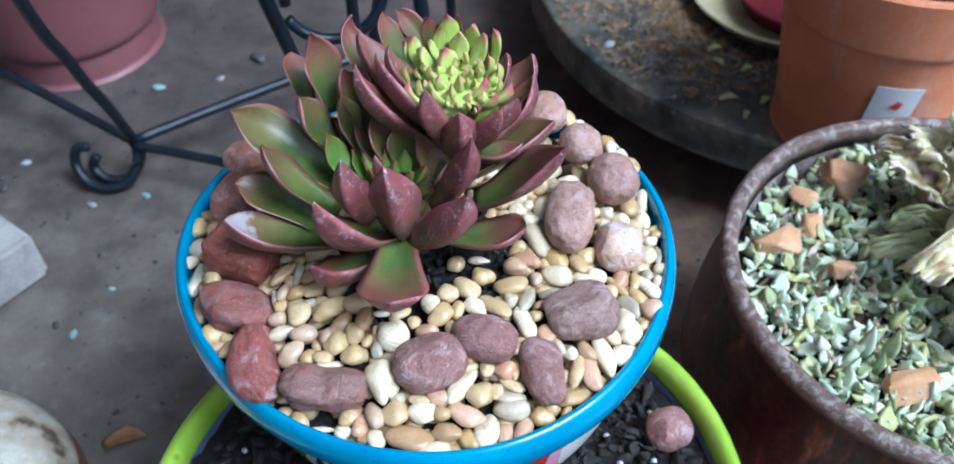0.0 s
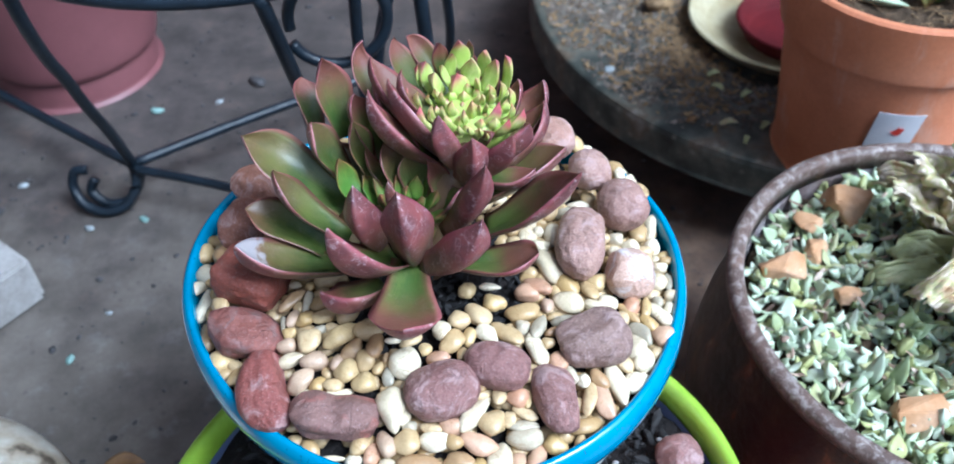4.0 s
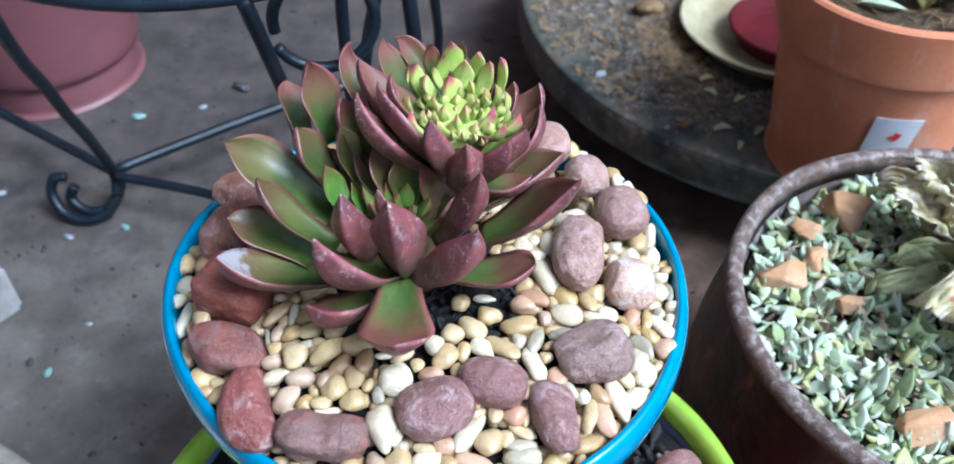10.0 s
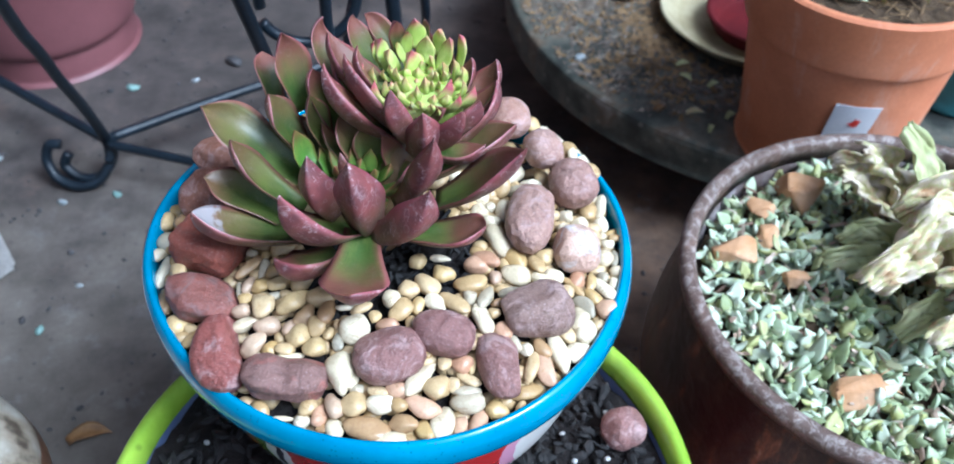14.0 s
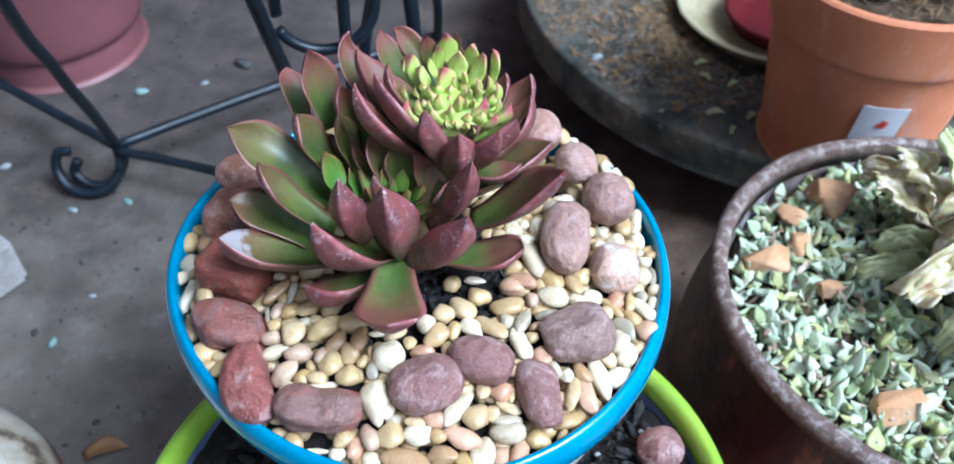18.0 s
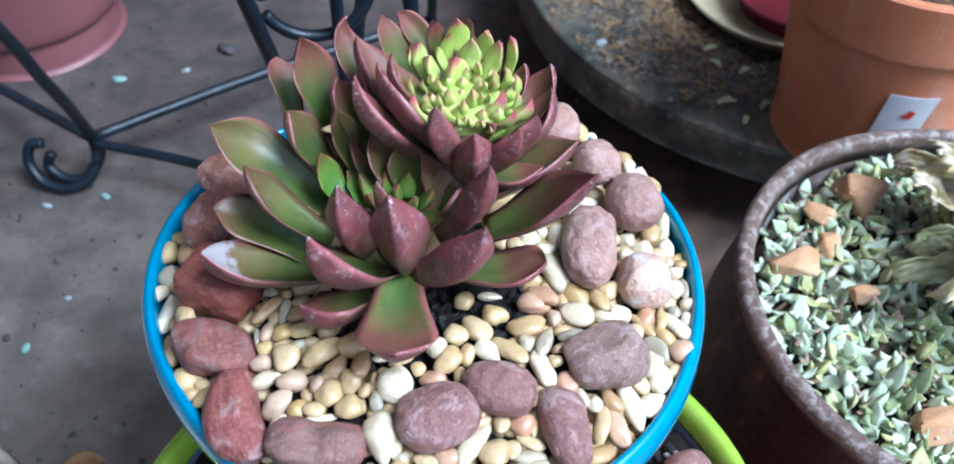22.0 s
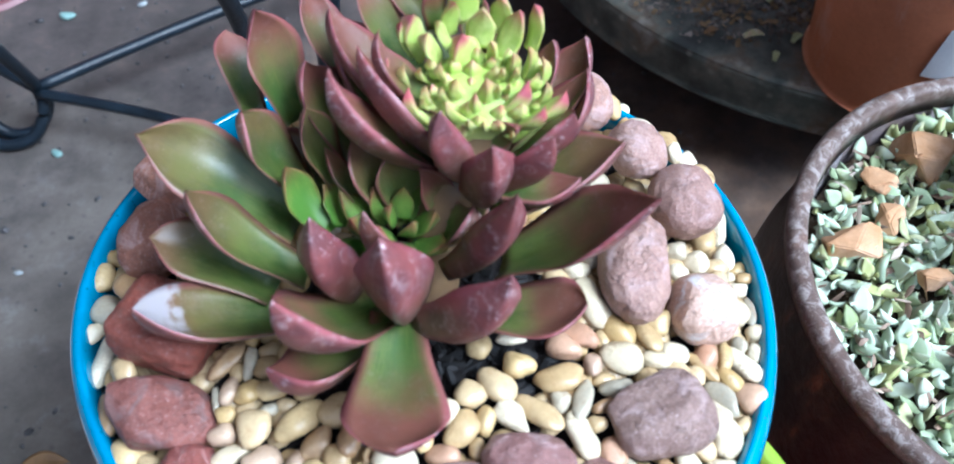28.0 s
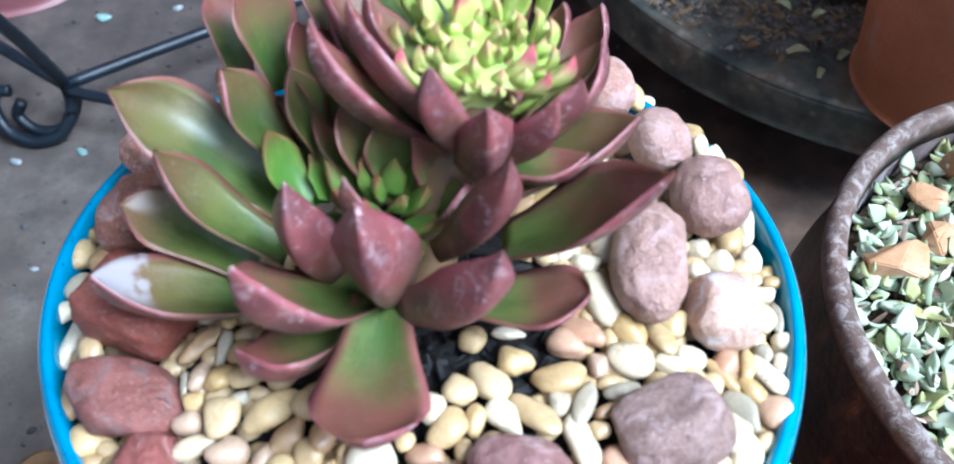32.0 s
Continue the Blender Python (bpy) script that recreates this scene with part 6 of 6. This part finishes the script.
tagged(clod, "tan dry husk lying in grit on the stone table", "husk")
pale_chip = new("stone_chip", mesh_of("stone_chip", *lump((0.008, 0.005, 0.004), 92, 2, 0.3, 3), CHIP_WHITE))
pale_chip.matrix_world = pose(0.209, 0.926, TZ + 0.003, 0, 0, 35)
tagged(pale_chip, "small pale blue-white chip on the stone table", "chip")

# ---- the pink plastic pot ----
KX, KY = -0.492, 1.165
pink = thing("plastic_pot", (KX, KY, 0.0), "large pink plastic flower pot standing on the patio", "flower pot")
part("pot_wall", lathe(bowed([(0.105, 0.047), (0.117, 0.05), (0.125, 0.12), (0.14, 0.24), (0.158, 0.36), (0.168, 0.37), (0.168, 0.4), (0.158, 0.4), (0.15, 0.34)], 5), (KX, KY), 80, 0.003), PINK, pink)
part("foot", lathe(bowed([(0.104, 0.05), (0.107, 0.046), (0.109, 0.03), (0.109, 0.006), (0.107, 0.0), (0.0, 0.0)], 4), (KX, KY), 80, 0.004), PINK, pink, "flared pink foot")
tagged(part("pink_pot_soil", earth((KX, KY), 0.15, lambda r: 0.35, 14, 50, 0.006, 40), SOIL, None, "dark soil in the pink pot", True, "stuff"), category="soil")

# ---- the wrought-iron plant stand ----
stand = thing("plant_stand", (-0.2, 0.93, 0.0), "black wrought-iron plant stand with scroll feet", "plant stand")
ROD = 0.006
RX, RY, RZ, RR = -0.152, 0.858, 0.40, 0.221
part("top_ring", tube([(RX + RR * math.cos(a * math.pi / 12), RY + RR * math.sin(a * math.pi / 12), RZ) for a in range(25)], ROD, 10, 3), IRON, stand)


def curl(cx, cy, cz, r, turns, start, ax=(1, 0, 0), az=(0, 0, 1), shrink=0.55, n=22):
    ax, az = Vector(ax).normalized(), Vector(az).normalized()
    return [Vector((cx, cy, cz)) + (ax * math.cos(start + turns * 6.283 * k / n) + az * math.sin(start + turns * 6.283 * k / n)) * r * (1 - shrink * k / n) for k in range(n + 1)]


def stand_leg(points):
    return part("leg", tube(points, ROD, 10, 6), IRON, stand)


out = Vector((-0.55, -0.3, 0)).normalized()
stand_leg([(-0.297, 0.694, 0.40), (-0.303, 0.712, 0.345), (-0.311, 0.741, 0.291), (-0.314, 0.766, 0.249), (-0.319, 0.793, 0.201), (-0.323, 0.825, 0.147), (-0.331, 0.862, 0.085), (-0.335, 0.877, 0.057), (-0.335, 0.872, 0.035), (-0.347, 0.858, 0.014), (-0.372, 0.852, 0.007), (-0.397, 0.858, 0.014), (-0.408, 0.87, 0.032), (-0.402, 0.875, 0.05), (-0.388, 0.875, 0.052)])
part("foot_scroll", tube([(-0.338, 0.885, 0.05), (-0.335, 0.882, 0.03), (-0.35, 0.87, 0.009), (-0.375, 0.868, 0.0068), (-0.392, 0.875, 0.02), (-0.385, 0.88, 0.034)], ROD, 10, 6), IRON, stand)
stand_leg([(-0.095, 0.643, 0.40), (-0.09, 0.67, 0.331), (-0.088, 0.693, 0.28), (-0.088, 0.715, 0.225), (-0.09, 0.75, 0.16), (-0.09, 0.765, 0.09), (-0.075, 0.77, 0.05), (-0.06, 0.765, 0.015), (-0.03, 0.755, 0.0068), (-0.01, 0.75, 0.02)])
stand_leg([(0.0, 1.02, 0.40), (0.02, 1.03, 0.25), (0.03, 1.06, 0.12), (0.03, 1.09, 0.05), (0.05, 1.11, 0.0068), (0.08, 1.12, 0.02)])
part("brace", tube([(-0.335, 0.877, 0.057), (-0.17, 0.982, 0.057), (0.03, 1.09, 0.057)], ROD, 10), IRON, stand)
part("brace", tube([(-0.335, 0.875, 0.052), (-0.216, 0.838, 0.05), (-0.08, 0.775, 0.05)], ROD * 0.9, 10), IRON, stand)
part("brace", tube([(-0.335, 0.877, 0.057), (-0.485, 0.985, 0.057), (-0.6, 1.07, 0.057)], ROD, 10), IRON, stand)
part("scroll", tube(curl(-0.05, 0.69, 0.352, 0.041, 0.95, 3.6, (1, 0.15, 0), (0, 0.05, 1), 0.1), ROD * 0.8, 10, 3), IRON, stand)
part("upright", tube([(-0.031, 0.675, 0.40), (-0.035, 0.684, 0.33), (-0.037, 0.70, 0.2), (-0.04, 0.72, 0.06)], ROD * 0.8, 10), IRON, stand)
part("upright", tube([(0.012, 0.705, 0.40), (0.016, 0.708, 0.34), (0.018, 0.712, 0.30), (0.022, 0.73, 0.2), (0.022, 0.74, 0.06)], ROD, 10), IRON, stand)
part("upright", tube([(0.008, 0.78, 0.40), (-0.012, 0.765, 0.34), (-0.03, 0.75, 0.26), (-0.04, 0.74, 0.1)], ROD * 0.9, 10), IRON, stand)

# ---- the block and the cream ceramic on the patio ----
block = new("concrete_block", mesh_of("concrete_block", *box((0.12, 0.2, 0.06), 0.005), BLOCK, False))
block.matrix_world = pose(-0.512, 0.685, 0.03, 0, 0, -38)
tagged(block, "rough grey concrete block lying on the patio", "block")
urn = thing("ceramic_urn", (-0.337, 0.385, 0.0), "weathered cream ceramic urn with a brown glazed side", "urn")
part("body", lathe(bowed([(0.02, 0.17), (0.05, 0.166), (0.078, 0.155), (0.092, 0.135), (0.098, 0.1), (0.085, 0.03), (0.075, 0.0), (0.0, 0.0)], 5), (-0.337, 0.385), 60, 0.05), UMBER, urn)
part("shoulder", lathe(bowed([(0.018, 0.175), (0.05, 0.171), (0.078, 0.16), (0.092, 0.142), (0.097, 0.125), (0.093, 0.122)], 5), (-0.337, 0.385), 60, 0.06, False, 2.0), CREAM, urn, "chipped cream upper glaze")
part("neck", lathe(bowed([(0.045, 0.165), (0.036, 0.19), (0.034, 0.24), (0.04, 0.27), (0.036, 0.272), (0.03, 0.24)], 5), (-0.385, 0.375), 48, 0.03), CREAM, urn, "cream neck")

# ---- chips and scraps on the patio floor ----
SCRAPS = {"green": (CHIP_GREEN, "pale green stone chip on the patio floor"), "white": (CHIP_WHITE, "small white stone chip on the patio floor"), "dark": (CHIP_DARK, "dark scrap of debris on the patio floor")}


def scrap(x, y, s, tone):
    mat, label = SCRAPS[tone]
    ob = new("floor_chip", mesh_of("floor_chip", *lump((s, s * 0.6, s * 0.4), int(x * 9999) + 7, 2, 0.35, 3), mat))
    ob.matrix_world = pose(x, y, s * 0.36, 0, 0, RND.uniform(0, 180))
    tagged(ob, label, "chip", "chips on the patio floor")


for x, y, s, tone in ((-0.387, 0.83, 0.007, "white"), (-0.328, 0.843, 0.007, "green"), (-0.355, 0.641, 0.007, "green"), (-0.235, 1.108, 0.014, "dark"), (-0.28, 1.067, 0.006, "white"), (-0.36, 1.05, 0.009, "green"), (-0.5, 0.863, 0.007, "dark"), (-0.488, 0.908, 0.007, "white"), (-0.355, 0.67, 0.004, "dark"), (-0.332, 0.702, 0.004, "white")):
    scrap(x, y, s, tone)
crumbs = []
for k in range(1000):
    x, y = RND.uniform(-0.7, 0.3), RND.uniform(0.4, 1.5)
    s = RND.uniform(0.0008, 0.0025) * (1.6 if RND.random() < 0.12 else 1)
    crumbs.append(moved(lump((s * 1.4, s, s * 0.6), k, 1, 0.4), (x, y, s * 0.4), RND.uniform(0, 180)))
tagged(part("floor_crumbs", joined(crumbs), CHIP_DARK, None, "dark crumbs of dirt scattered on the patio floor", True, "stuff"), category="dirt")
dead_leaf = thing("dead_leaf", (-0.275, 0.515, 0.0), "orange-brown dry leaf lying on the patio floor", "leaf")
part("blade", leaf_geo((-0.288, 0.508, 0.004), (-0.270, 0.517, 0.009), (-0.251, 0.519, 0.003), 0.017, "a", 0, 12, 9), FALLEN, dead_leaf)

# ---- loose bricks and the brick courses at the back ----
BRICK = mesh_of("brick", *box((0.2, 0.095, 0.06), 0.004), BRICK_RED, False)
for x, y, rz in ((-0.13, 1.40, 3), (0.085, 1.415, -4), (-0.35, 1.42, 2)):
    ob = new("loose_brick", BRICK)
    ob.matrix_world = pose(x, y, 0.03, 0, 0, rz)
    tagged(ob, "dark red clay brick lying on the patio floor", "brick", "loose bricks")
COURSE = mesh_of("brick", *box((0.2, 0.02, 0.06), 0.003), BRICK_RED, False)
for row in range(7):
    for col in range(-6, 8):
        ob = new("brick", COURSE)
        ob.parent = wall
        ob.location = (0.21 * col + (0.105 if row % 2 else 0) + 0.2, WALL_Y - 0.004, 0.034 + 0.07 * row)
